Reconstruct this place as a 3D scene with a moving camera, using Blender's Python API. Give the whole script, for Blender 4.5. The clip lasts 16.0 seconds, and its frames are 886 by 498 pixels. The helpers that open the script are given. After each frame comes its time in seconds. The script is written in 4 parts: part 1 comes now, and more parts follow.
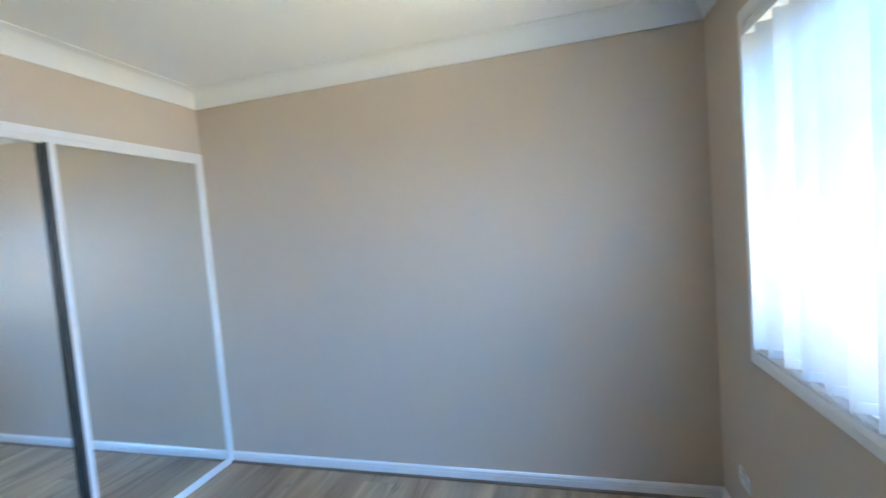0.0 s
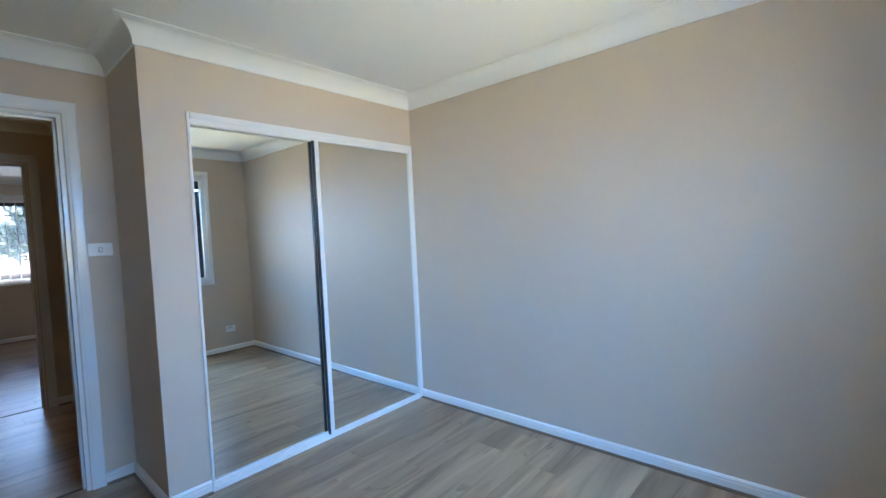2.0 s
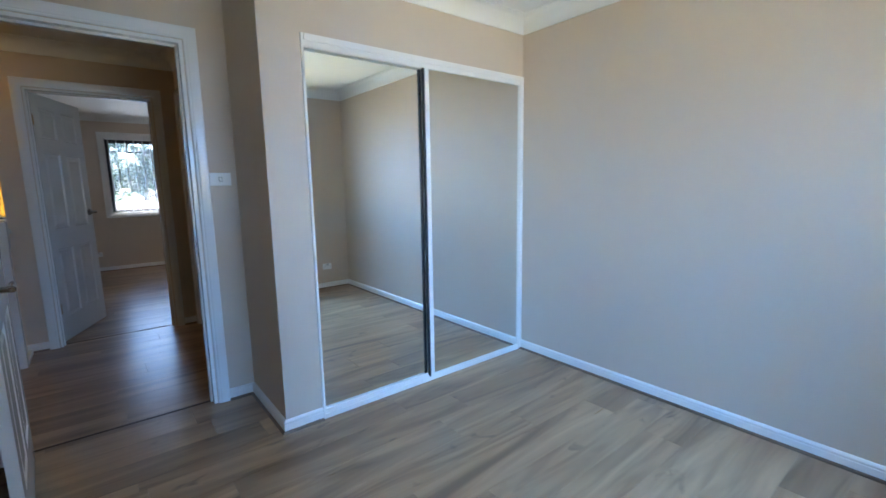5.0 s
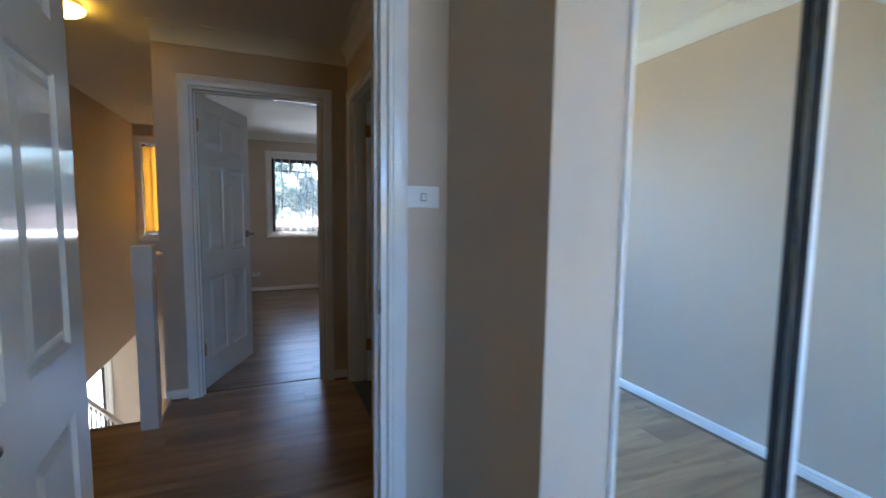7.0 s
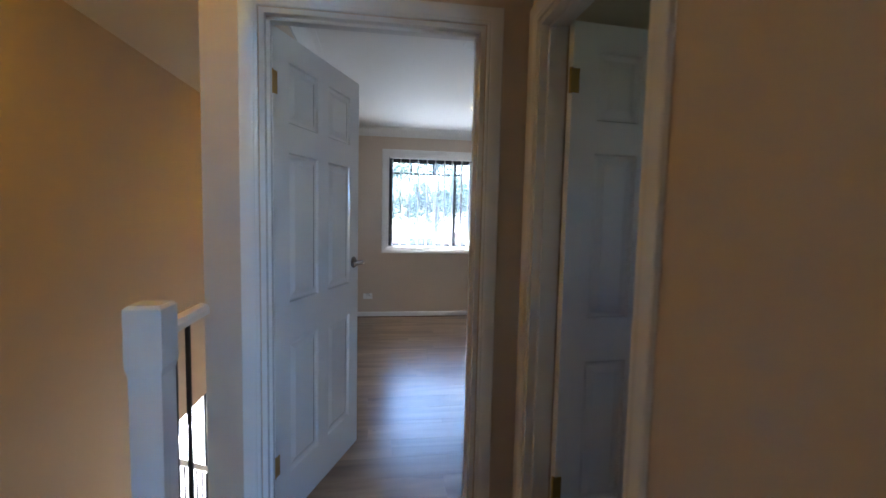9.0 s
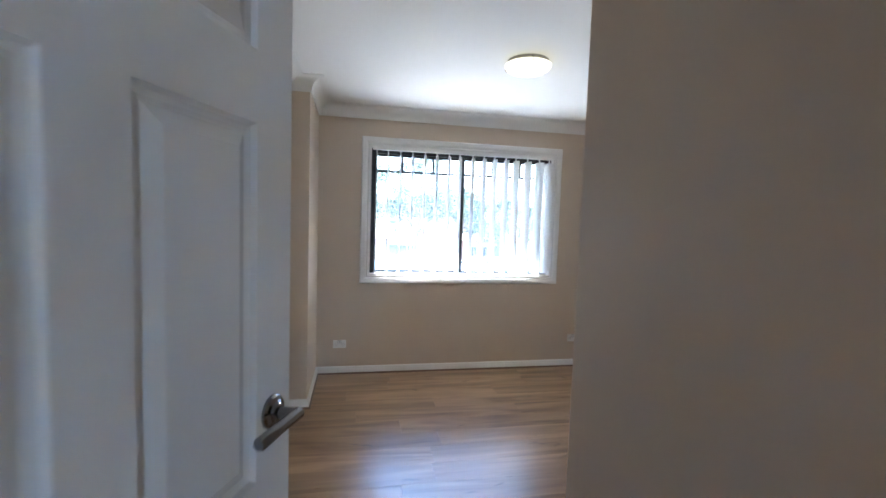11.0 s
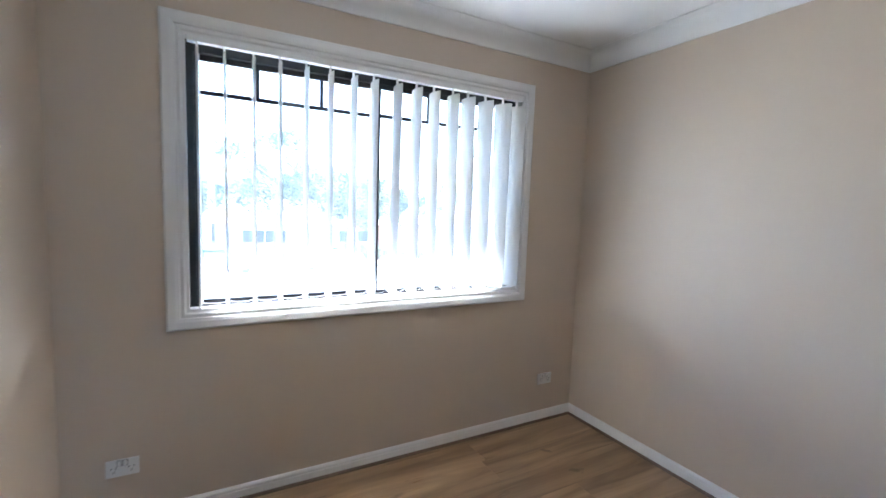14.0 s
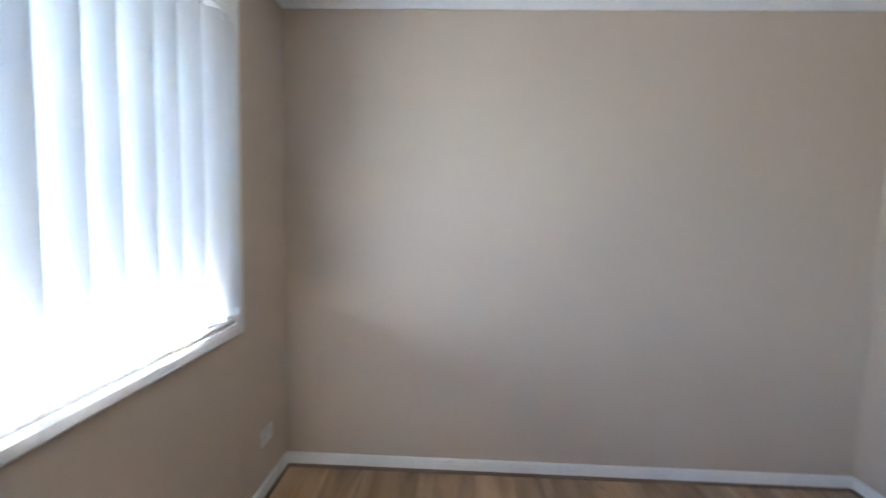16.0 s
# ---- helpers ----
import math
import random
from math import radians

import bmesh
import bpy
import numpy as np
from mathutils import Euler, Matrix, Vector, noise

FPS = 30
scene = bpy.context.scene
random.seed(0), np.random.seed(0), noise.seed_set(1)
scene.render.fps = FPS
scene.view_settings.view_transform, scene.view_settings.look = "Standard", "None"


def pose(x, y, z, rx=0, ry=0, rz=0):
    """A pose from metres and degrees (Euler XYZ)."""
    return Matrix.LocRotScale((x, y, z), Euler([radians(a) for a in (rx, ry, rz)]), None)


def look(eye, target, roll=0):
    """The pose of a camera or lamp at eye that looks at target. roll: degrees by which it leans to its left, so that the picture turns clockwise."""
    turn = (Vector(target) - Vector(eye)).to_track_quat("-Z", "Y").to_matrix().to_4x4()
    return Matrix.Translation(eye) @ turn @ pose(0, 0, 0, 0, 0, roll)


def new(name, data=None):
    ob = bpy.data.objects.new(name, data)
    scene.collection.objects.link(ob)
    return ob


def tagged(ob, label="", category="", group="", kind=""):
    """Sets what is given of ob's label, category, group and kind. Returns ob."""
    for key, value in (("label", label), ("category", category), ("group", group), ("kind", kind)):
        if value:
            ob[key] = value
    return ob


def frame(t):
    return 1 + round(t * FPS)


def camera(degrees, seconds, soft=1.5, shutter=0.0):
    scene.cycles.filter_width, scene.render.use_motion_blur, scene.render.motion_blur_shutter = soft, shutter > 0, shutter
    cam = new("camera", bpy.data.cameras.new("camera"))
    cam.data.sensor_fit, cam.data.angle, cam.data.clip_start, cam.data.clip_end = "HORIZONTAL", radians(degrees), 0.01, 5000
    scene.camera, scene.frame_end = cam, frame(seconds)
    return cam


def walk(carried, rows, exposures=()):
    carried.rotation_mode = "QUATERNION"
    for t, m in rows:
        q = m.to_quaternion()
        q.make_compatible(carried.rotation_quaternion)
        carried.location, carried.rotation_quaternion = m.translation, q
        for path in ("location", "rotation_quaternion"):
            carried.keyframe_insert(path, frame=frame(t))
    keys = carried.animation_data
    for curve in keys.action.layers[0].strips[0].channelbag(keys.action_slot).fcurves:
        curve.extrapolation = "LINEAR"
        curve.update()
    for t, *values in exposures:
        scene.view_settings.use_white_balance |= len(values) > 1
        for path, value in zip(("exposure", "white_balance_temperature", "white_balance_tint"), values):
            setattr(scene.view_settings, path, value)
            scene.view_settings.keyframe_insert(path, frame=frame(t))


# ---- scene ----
cam = camera(90.9, 16.0, shutter=0.4)
PATH = [
    (0, (0.549, 0.468, 1.445), (2.475, 0.996, 1.334), -4.5),
    (0.5, (0.51, 0.243, 1.368), (2.215, 1.286, 1.294), -4.1),
    (1, (0.486, 0.165, 1.337), (2.067, 1.388, 1.251), -3.9),
    (1.5, (0.448, 0.165, 1.341), (1.964, 1.465, 1.244), -3.4),
    (2, (0.405, 0.178, 1.339), (1.901, 1.503, 1.251), -2.7),
    (2.5, (0.391, 0.181, 1.337), (1.839, 1.557, 1.253), -2.4),
    (3, (0.403, 0.195, 1.307), (1.81, 1.606, 1.141), -2.1),
    (3.2, (0.408, 0.197, 1.302), (1.794, 1.621, 1.074), -1.9),
    (5.3, (0.388, 0.602, 1.272), (1.547, 2.204, 0.972), -0.5),
    (5.5, (0.392, 0.711, 1.277), (1.487, 2.36, 0.995), -0.3),
    (6, (0.464, 1.055, 1.297), (1.388, 2.817, 1.092), 0.3),
    (6.5, (0.477, 1.425, 1.28), (1.304, 3.237, 1.103), 0.4),
    (7, (0.472, 1.852, 1.276), (1.229, 3.695, 1.099), 0.7),
    (7.5, (0.482, 2.263, 1.301), (1.034, 4.177, 1.12), 0.9),
    (8, (0.47, 2.679, 1.309), (0.964, 4.608, 1.124), 1.0),
    (8.5, (0.459, 3.082, 1.307), (0.825, 5.042, 1.147), 0.4),
    (9, (0.475, 3.43, 1.332), (0.767, 5.402, 1.175), 1.3),
    (9.2, (0.477, 3.585, 1.345), (0.752, 5.561, 1.203), 1.3),
    (11.3, (0.491, 5.252, 1.422), (0.918, 7.202, 1.293), 1.8),
    (11.5, (0.497, 5.376, 1.413), (0.957, 7.319, 1.295), 1.7),
    (12, (0.534, 5.696, 1.43), (1.089, 7.614, 1.312), 1.9),
    (12.5, (0.581, 5.985, 1.406), (1.164, 7.893, 1.275), 1.8),
    (13, (0.637, 6.277, 1.414), (1.216, 8.183, 1.238), 2.1),
    (13.5, (0.63, 6.588, 1.391), (1.407, 8.423, 1.219), 2.6),
    (14, (0.657, 6.899, 1.39), (1.615, 8.644, 1.2), 2.0),
    (14.5, (0.667, 7.204, 1.396), (1.847, 8.806, 1.194), 2.1),
    (15, (0.674, 7.511, 1.368), (2.209, 8.779, 1.179), 0.9),
    (15.5, (0.743, 7.825, 1.324), (2.531, 8.702, 1.137), 1.3),
    (16, (0.714, 8.145, 1.338), (2.705, 8.222, 1.165), 1.3),
]
walk(cam, [(t, look(eye, target, roll)) for t, eye, target, roll in PATH],
     [(0.0, 3.03, 5850, 12), (3.2, 3.03, 5700, 11), (6.2, 3.06, 5750, 11), (7.0, 3.12, 5800, 11), (7.6, 3.28, 5800, 10), (8.2, 3.80, 5700, 10), (9.2, 4.04, 5650, 10), (11.3, 4.50, 5850, 10), (13.0, 4.50, 5700, 10), (14.5, 4.34, 5800, 10), (16.0, 4.42, 5700, 10)])

# ---- world, sun, exposure ----
SUN_ELEV, SUN_AZ = 76.0, 18.0            # degrees; azimuth clockwise from +y
world = bpy.data.worlds.new("sky")
scene.world = world
world.use_nodes = True
sky = world.node_tree.nodes.new("ShaderNodeTexSky")
sky.sky_type, sky.sun_disc = "NISHITA", False
sky.air_density, sky.dust_density, sky.ozone_density = 1.0, 0.4, 3.0
sky.sun_elevation, sky.sun_rotation = radians(SUN_ELEV), radians(SUN_AZ)
backing = world.node_tree.nodes["Background"]
backing.inputs["Strength"].default_value = 0.15
world.node_tree.links.new(sky.outputs["Color"], backing.inputs["Color"])
sun_data = bpy.data.lights.new("sun", "SUN")
sun_data.energy, sun_data.angle, sun_data.color = 3.4, radians(0.55), (1.0, 0.95, 0.88)
sun = new("sun", sun_data)
sun_way = Vector((math.sin(radians(SUN_AZ)) * math.cos(radians(SUN_ELEV)),
                  math.cos(radians(SUN_AZ)) * math.cos(radians(SUN_ELEV)), math.sin(radians(SUN_ELEV))))
sun.matrix_world = look(sun_way * 60, (0, 0, 0))
# sky light of the shaded south side, in the opening behind the closed blind
south = new("window_skylight", bpy.data.lights.new("window_skylight", "AREA"))
south.data.shape, south.data.size, south.data.size_y = "RECTANGLE", 1.66, 0.60
south.data.energy, south.data.color, south.data.spread = 7.8, (0.21, 0.50, 1.0), radians(115)
south.matrix_world = look((1.51, -0.46, 1.72), (1.51, 0.54, 0.72))
# sunlit garden's light, thrown up through the same opening
garden = new("garden_bounce", bpy.data.lights.new("garden_bounce", "AREA"))
garden.data.shape, garden.data.size, garden.data.size_y = "RECTANGLE", 1.66, 0.44
garden.data.energy, garden.data.color, garden.data.spread = 3.0, (1.0, 0.84, 0.46), radians(115)
garden.matrix_world = look((1.51, -0.46, 1.17), (1.51, 0.54, 1.97))
# sky light in the wide window of the lower room
below = new("lower_window_daylight", bpy.data.lights.new("lower_window_daylight", "AREA"))
below.data.shape, below.data.size, below.data.size_y = "RECTANGLE", 3.8, 1.6
below.data.energy, below.data.color = 8.0, (1.0, 0.86, 0.64)
below.matrix_world = look((-3.6, 9.12, -1.55), (-3.6, 7.0, -1.7))
# sky light in the stairwell window, behind the amber blind
amber = new("stair_window_daylight", bpy.data.lights.new("stair_window_daylight", "AREA"))
amber.data.shape, amber.data.size, amber.data.size_y = "RECTANGLE", 0.66, 1.15
amber.data.energy, amber.data.color = 1.8, (1.0, 0.95, 0.88)
amber.matrix_world = look((-0.70, 9.20, 1.52), (-0.70, 7.0, 1.40))
# fill strip added on the street window's sill, in place of its sunlit bounce
F_SILL = 9.012
north = new("sill_fill", bpy.data.lights.new("sill_fill", "AREA"))
north.data.shape, north.data.size, north.data.size_y = "RECTANGLE", 1.45, 0.040
north.data.energy, north.data.color = 1.4, (0.95, 0.97, 1.0)
north.matrix_world = look((1.42, F_SILL, 0.928), (1.42, F_SILL - 0.45, 1.90))


# ---- materials ----
def material(name, base, rough=0.5, metal=0.0, vary=0.06, scale=3.0, fine=0.0, fine_scale=220.0, bump=0.0,
             per_object=0.0, per_island=0.0, coat=0.0, stretch=(1, 1, 1), transmit=0.0, rough_vary=0.0):
    """A principled surface: base colour varied at two scales, with a fine relief."""
    m = bpy.data.materials.new(name)
    m.use_nodes = True
    nt = m.node_tree
    n, link = nt.nodes, nt.links.new
    p = n["Principled BSDF"]
    p.inputs["Metallic"].default_value = metal
    p.inputs["Roughness"].default_value = rough
    p.inputs["Coat Weight"].default_value = coat
    p.inputs["Transmission Weight"].default_value = transmit
    at = n.new("ShaderNodeTexCoord")
    mp = n.new("ShaderNodeMapping")
    mp.inputs["Scale"].default_value = stretch
    link(at.outputs["Object"], mp.inputs["Vector"])
    big = n.new("ShaderNodeTexNoise")
    big.inputs["Scale"].default_value, big.inputs["Detail"].default_value = scale, 5
    link(mp.outputs["Vector"], big.inputs["Vector"])
    small = n.new("ShaderNodeTexNoise")
    small.inputs["Scale"].default_value, small.inputs["Detail"].default_value = fine_scale, 3
    link(mp.outputs["Vector"], small.inputs["Vector"])
    amount = n.new("ShaderNodeMath")
    amount.operation = "MULTIPLY_ADD"
    link(big.outputs["Fac"], amount.inputs[0])
    amount.inputs[1].default_value, amount.inputs[2].default_value = 2 * vary, 1 - vary
    last = amount
    if fine:
        more = n.new("ShaderNodeMath")
        more.operation = "MULTIPLY_ADD"
        link(small.outputs["Fac"], more.inputs[0])
        more.inputs[1].default_value = 2 * fine
        link(last.outputs[0], more.inputs[2])
        shift = n.new("ShaderNodeMath")
        shift.operation = "SUBTRACT"
        link(more.outputs[0], shift.inputs[0])
        shift.inputs[1].default_value = fine
        last = shift
    for spread, node, socket in ((per_object, "ShaderNodeObjectInfo", "Random"), (per_island, "ShaderNodeNewGeometry", "Random Per Island")):
        if spread:
            info = n.new(node)
            step = n.new("ShaderNodeMath")
            step.operation = "MULTIPLY_ADD"
            link(info.outputs[socket], step.inputs[0])
            step.inputs[1].default_value, step.inputs[2].default_value = 2 * spread, 1 - spread
            both = n.new("ShaderNodeMath")
            both.operation = "MULTIPLY"
            link(last.outputs[0], both.inputs[0])
            link(step.outputs[0], both.inputs[1])
            last = both
    tone = n.new("ShaderNodeMix")
    tone.data_type, tone.blend_type = "RGBA", "MULTIPLY"
    tone.inputs[0].default_value = 1
    tone.inputs[6].default_value = (*base, 1)
    link(last.outputs[0], tone.inputs[7])
    link(tone.outputs[2], p.inputs["Base Color"])
    if rough_vary:
        rv = n.new("ShaderNodeMath")
        rv.operation = "MULTIPLY_ADD"
        link(big.outputs["Fac"], rv.inputs[0])
        rv.inputs[1].default_value, rv.inputs[2].default_value = 2 * rough_vary, rough - rough_vary
        link(rv.outputs[0], p.inputs["Roughness"])
    if bump:
        b = n.new("ShaderNodeBump")
        b.inputs["Strength"].default_value, b.inputs["Distance"].default_value = bump, 0.002
        link(small.outputs["Fac"], b.inputs["Height"])
        link(b.outputs["Normal"], p.inputs["Normal"])
    return m


def wood_material(name, dark, light, rough):
    """Laminate boards: long grain along x, knots, each board with its own tone and its own stretch of grain."""
    m = bpy.data.materials.new(name)
    m.use_nodes = True
    nt = m.node_tree
    n, link = nt.nodes, nt.links.new
    p = n["Principled BSDF"]
    at, info = n.new("ShaderNodeTexCoord"), n.new("ShaderNodeObjectInfo")
    far = n.new("ShaderNodeVectorMath")
    far.operation = "MULTIPLY_ADD"
    link(info.outputs["Random"], far.inputs[0])
    far.inputs[1].default_value = (37.0, 21.0, 11.0)
    link(at.outputs["Object"], far.inputs[2])
    layers = []
    for stretch, scale, detail, distortion in (((0.8, 6.5, 1), 1.3, 3, 1.0), ((1.6, 34, 1), 2.0, 5, 0.5), ((2.6, 7.0, 1), 1.5, 3, 0.9)):
        mp = n.new("ShaderNodeMapping")
        mp.inputs["Scale"].default_value = stretch
        link(far.outputs[0], mp.inputs["Vector"])
        t = n.new("ShaderNodeTexNoise")
        t.inputs["Scale"].default_value, t.inputs["Detail"].default_value, t.inputs["Distortion"].default_value = scale, detail, distortion
        link(mp.outputs["Vector"], t.inputs["Vector"])
        layers.append(t)
    ramp = n.new("ShaderNodeValToRGB")
    ramp.color_ramp.elements[0].position, ramp.color_ramp.elements[0].color = 0.28, (*dark, 1)
    ramp.color_ramp.elements[1].position, ramp.color_ramp.elements[1].color = 0.70, (*light, 1)
    link(layers[0].outputs["Fac"], ramp.inputs["Fac"])
    grain = n.new("ShaderNodeMath")
    grain.operation = "MULTIPLY_ADD"
    link(layers[1].outputs["Fac"], grain.inputs[0])
    grain.inputs[1].default_value, grain.inputs[2].default_value = 0.18, 0.91
    knots = n.new("ShaderNodeMapRange")
    link(layers[2].outputs["Fac"], knots.inputs["Value"])
    for key, value in (("From Min", 0.655), ("From Max", 0.76), ("To Min", 1.0), ("To Max", 0.48)):
        knots.inputs[key].default_value = value
    board = n.new("ShaderNodeMath")
    board.operation = "MULTIPLY_ADD"
    link(info.outputs["Random"], board.inputs[0])
    board.inputs[1].default_value, board.inputs[2].default_value = 0.24, 0.88
    one, two = n.new("ShaderNodeMath"), n.new("ShaderNodeMath")
    one.operation = two.operation = "MULTIPLY"
    link(grain.outputs[0], one.inputs[0])
    link(knots.outputs[0], one.inputs[1])
    link(one.outputs[0], two.inputs[0])
    link(board.outputs[0], two.inputs[1])
    tone = n.new("ShaderNodeMix")
    tone.data_type, tone.blend_type = "RGBA", "MULTIPLY"
    tone.inputs[0].default_value = 1
    link(ramp.outputs["Color"], tone.inputs[6])
    link(two.outputs[0], tone.inputs[7])
    link(tone.outputs[2], p.inputs["Base Color"])
    p.inputs["Coat Weight"].default_value, p.inputs["Coat Roughness"].default_value = 0.28, 0.24
    rv = n.new("ShaderNodeMath")
    rv.operation = "MULTIPLY_ADD"
    link(layers[1].outputs["Fac"], rv.inputs[0])
    rv.inputs[1].default_value, rv.inputs[2].default_value = 0.16, rough - 0.08
    link(rv.outputs[0], p.inputs["Roughness"])
    b = n.new("ShaderNodeBump")
    b.inputs["Strength"].default_value, b.inputs["Distance"].default_value = 0.12, 0.001
    link(layers[1].outputs["Fac"], b.inputs["Height"])
    link(b.outputs["Normal"], p.inputs["Normal"])
    return m


def cloth_material(name, base, through_colour, share, rough=0.8):
    """Blind fabric that lets part of the daylight through, with a fine weave."""
    m = bpy.data.materials.new(name)
    m.use_nodes = True
    nt = m.node_tree
    n, link = nt.nodes, nt.links.new
    p = n["Principled BSDF"]
    p.inputs["Base Color"].default_value = (*base, 1)
    p.inputs["Roughness"].default_value = rough
    at = n.new("ShaderNodeTexCoord")
    weave = n.new("ShaderNodeTexNoise")
    weave.inputs["Scale"].default_value, weave.inputs["Detail"].default_value = 350, 4
    link(at.outputs["Object"], weave.inputs["Vector"])
    b = n.new("ShaderNodeBump")
    b.inputs["Strength"].default_value, b.inputs["Distance"].default_value = 0.25, 0.001
    link(weave.outputs["Fac"], b.inputs["Height"])
    link(b.outputs["Normal"], p.inputs["Normal"])
    let = n.new("ShaderNodeBsdfTranslucent")
    let.inputs["Color"].default_value = (*through_colour, 1)
    mix = n.new("ShaderNodeMixShader")
    mix.inputs[0].default_value = share
    link(p.outputs[0], mix.inputs[1])
    link(let.outputs[0], mix.inputs[2])
    link(mix.outputs[0], n["Material Output"].inputs["Surface"])
    return m


def glow_material(name, colour, strength):
    m = material(name, (0.85, 0.8, 0.7), 0.3, vary=0.02)
    p = m.node_tree.nodes["Principled BSDF"]
    p.inputs["Emission Color"].default_value = (*colour, 1)
    p.inputs["Emission Strength"].default_value = strength
    return m


WALL = material("beige_wall_paint", (0.60, 0.50, 0.395), 0.55, vary=0.02, scale=1.3, fine=0.012, fine_scale=160, bump=0.10, rough_vary=0.05)
CEILING = material("white_ceiling_paint", (0.80, 0.80, 0.78), 0.75, vary=0.012, scale=1.1, fine=0.01, fine_scale=120, bump=0.05)
GLOSS = material("white_gloss_enamel", (0.80, 0.80, 0.79), 0.10, vary=0.012, scale=2.5, fine=0.006, fine_scale=90, bump=0.025, rough_vary=0.04)
TRIM = material("white_trim_paint", (0.80, 0.79, 0.77), 0.30, vary=0.02, scale=3, fine=0.01, bump=0.05)
PLANK = wood_material("oak_laminate", (0.175, 0.100, 0.050), (0.455, 0.290, 0.158), 0.31)
BEAD = material("brown_floor_bead", (0.17, 0.115, 0.078), 0.4, vary=0.15, scale=4, stretch=(1, 1, 4))
UNDERLAY = material("dark_underlay", (0.075, 0.05, 0.034), 0.8)
MIRROR = material("silvered_mirror", (0.90, 0.93, 0.92), 0.0, metal=1.0, vary=0.0)
TRACK = material("white_powder_coat", (0.80, 0.775, 0.735), 0.32, vary=0.02, scale=6)
NEARBLACK = material("near_black_strip_and_backing", (0.02, 0.022, 0.024), 0.5)
BLACK = material("black_aluminium", (0.014, 0.015, 0.018), 0.35, vary=0.1, scale=5)
IRON = material("black_wrought_iron", (0.012, 0.012, 0.012), 0.45, vary=0.2, scale=30, bump=0.2)
CHROME = material("satin_chrome", (0.27, 0.27, 0.28), 0.12, metal=1.0, vary=0.03)
BRASS = material("aged_brass", (0.42, 0.27, 0.09), 0.32, metal=1.0, vary=0.12, scale=30)
PLASTIC = material("white_plastic", (0.82, 0.82, 0.80), 0.28, vary=0.01)
GREY = material("grey_plastic", (0.38, 0.38, 0.37), 0.4, vary=0.02)
SLOT = material("dark_socket_slot", (0.03, 0.03, 0.03), 0.6)
FABRIC = cloth_material("cream_blind_fabric", (0.77, 0.74, 0.67), (0.74, 0.79, 0.90), 0.19)
AMBER = cloth_material("amber_blind_fabric", (0.66, 0.46, 0.16), (0.88, 0.60, 0.17), 0.60)
GLASS = material("window_glass", (1, 1, 1), 0.0, vary=0.0, transmit=1.0)


def veiled(m, share):
    """A pale veil on a pane, added for glare haze; it scatters the sun that strikes it."""
    n, link = m.node_tree.nodes, m.node_tree.links.new
    veil, mix, spots = n.new("ShaderNodeBsdfTranslucent"), n.new("ShaderNodeMixShader"), n.new("ShaderNodeTexNoise")
    veil.inputs["Color"].default_value = (0.85, 0.90, 0.92, 1)
    spots.inputs["Scale"].default_value, spots.inputs["Detail"].default_value = 5, 6
    amount = n.new("ShaderNodeMath")
    amount.operation = "MULTIPLY_ADD"
    link(spots.outputs["Fac"], amount.inputs[0])
    amount.inputs[1].default_value, amount.inputs[2].default_value = share, share / 2
    link(amount.outputs[0], mix.inputs[0])
    link(n["Principled BSDF"].outputs[0], mix.inputs[1])
    link(veil.outputs[0], mix.inputs[2])
    link(mix.outputs[0], n["Material Output"].inputs["Surface"])


# pale translucent share in the glass imitates the glare over the view
veiled(GLASS, 0.05)
LAMP_ROOM = glow_material("lit_opal_glass", (1.0, 0.88, 0.55), 0.13)
LAMP_HALL = glow_material("lit_amber_glass", (1.0, 0.53, 0.055), 1.9)
TILE = material("dark_green_tile", (0.055, 0.075, 0.07), 0.3, vary=0.1, scale=8)
ROOMWHITE = material("off_white_wall_paint", (0.78, 0.76, 0.72), 0.6, vary=0.02, bump=0.05)
REDBROWN = material("red_brown_ornament", (0.26, 0.05, 0.035), 0.5, vary=0.1)
GRASS = material("dry_lawn", (0.13, 0.15, 0.055), 0.9, vary=0.35, scale=0.5, fine=0.3, fine_scale=18)
CONCRETE = material("pale_concrete", (0.50, 0.48, 0.44), 0.85, vary=0.1, scale=0.8, fine=0.06, fine_scale=30, bump=0.2)
ASPHALT = material("grey_asphalt", (0.16, 0.16, 0.16), 0.85, vary=0.12, scale=0.4, fine=0.1, fine_scale=40, bump=0.2)
BARK = material("grey_bark", (0.13, 0.10, 0.075), 0.9, vary=0.3, scale=6, bump=0.5, stretch=(1, 1, 0.3))
LEAF = cloth_material("eucalypt_leaves", (0.05, 0.07, 0.042), (0.08, 0.12, 0.05), 0.30, 0.5)
HEDGE = material("hedge_leaves", (0.06, 0.10, 0.045), 0.6, vary=0.2, scale=1.0, per_island=0.4)
BRICK = material("red_brown_brick", (0.30, 0.16, 0.11), 0.85, vary=0.2, scale=3, fine=0.1, fine_scale=14, bump=0.3)
CREAM = material("cream_render", (0.62, 0.56, 0.46), 0.8, vary=0.06, scale=1)
ROOF = material("weathered_roof_tiles", (0.27, 0.20, 0.17), 0.8, vary=0.15, scale=2, fine=0.12, fine_scale=6)
FENCE = material("brown_fence_steel", (0.22, 0.13, 0.09), 0.6, vary=0.1, scale=2)
CARWHITE = material("white_car_paint", (0.75, 0.76, 0.77), 0.2, coat=0.6, vary=0.01)
CARBLUE = material("teal_car_paint", (0.12, 0.26, 0.28), 0.2, coat=0.6, vary=0.02)
CARGLASS = material("tinted_car_glass", (0.02, 0.03, 0.035), 0.08, vary=0.0)
RUBBER = material("tyre_rubber", (0.02, 0.02, 0.02), 0.8, vary=0.1)


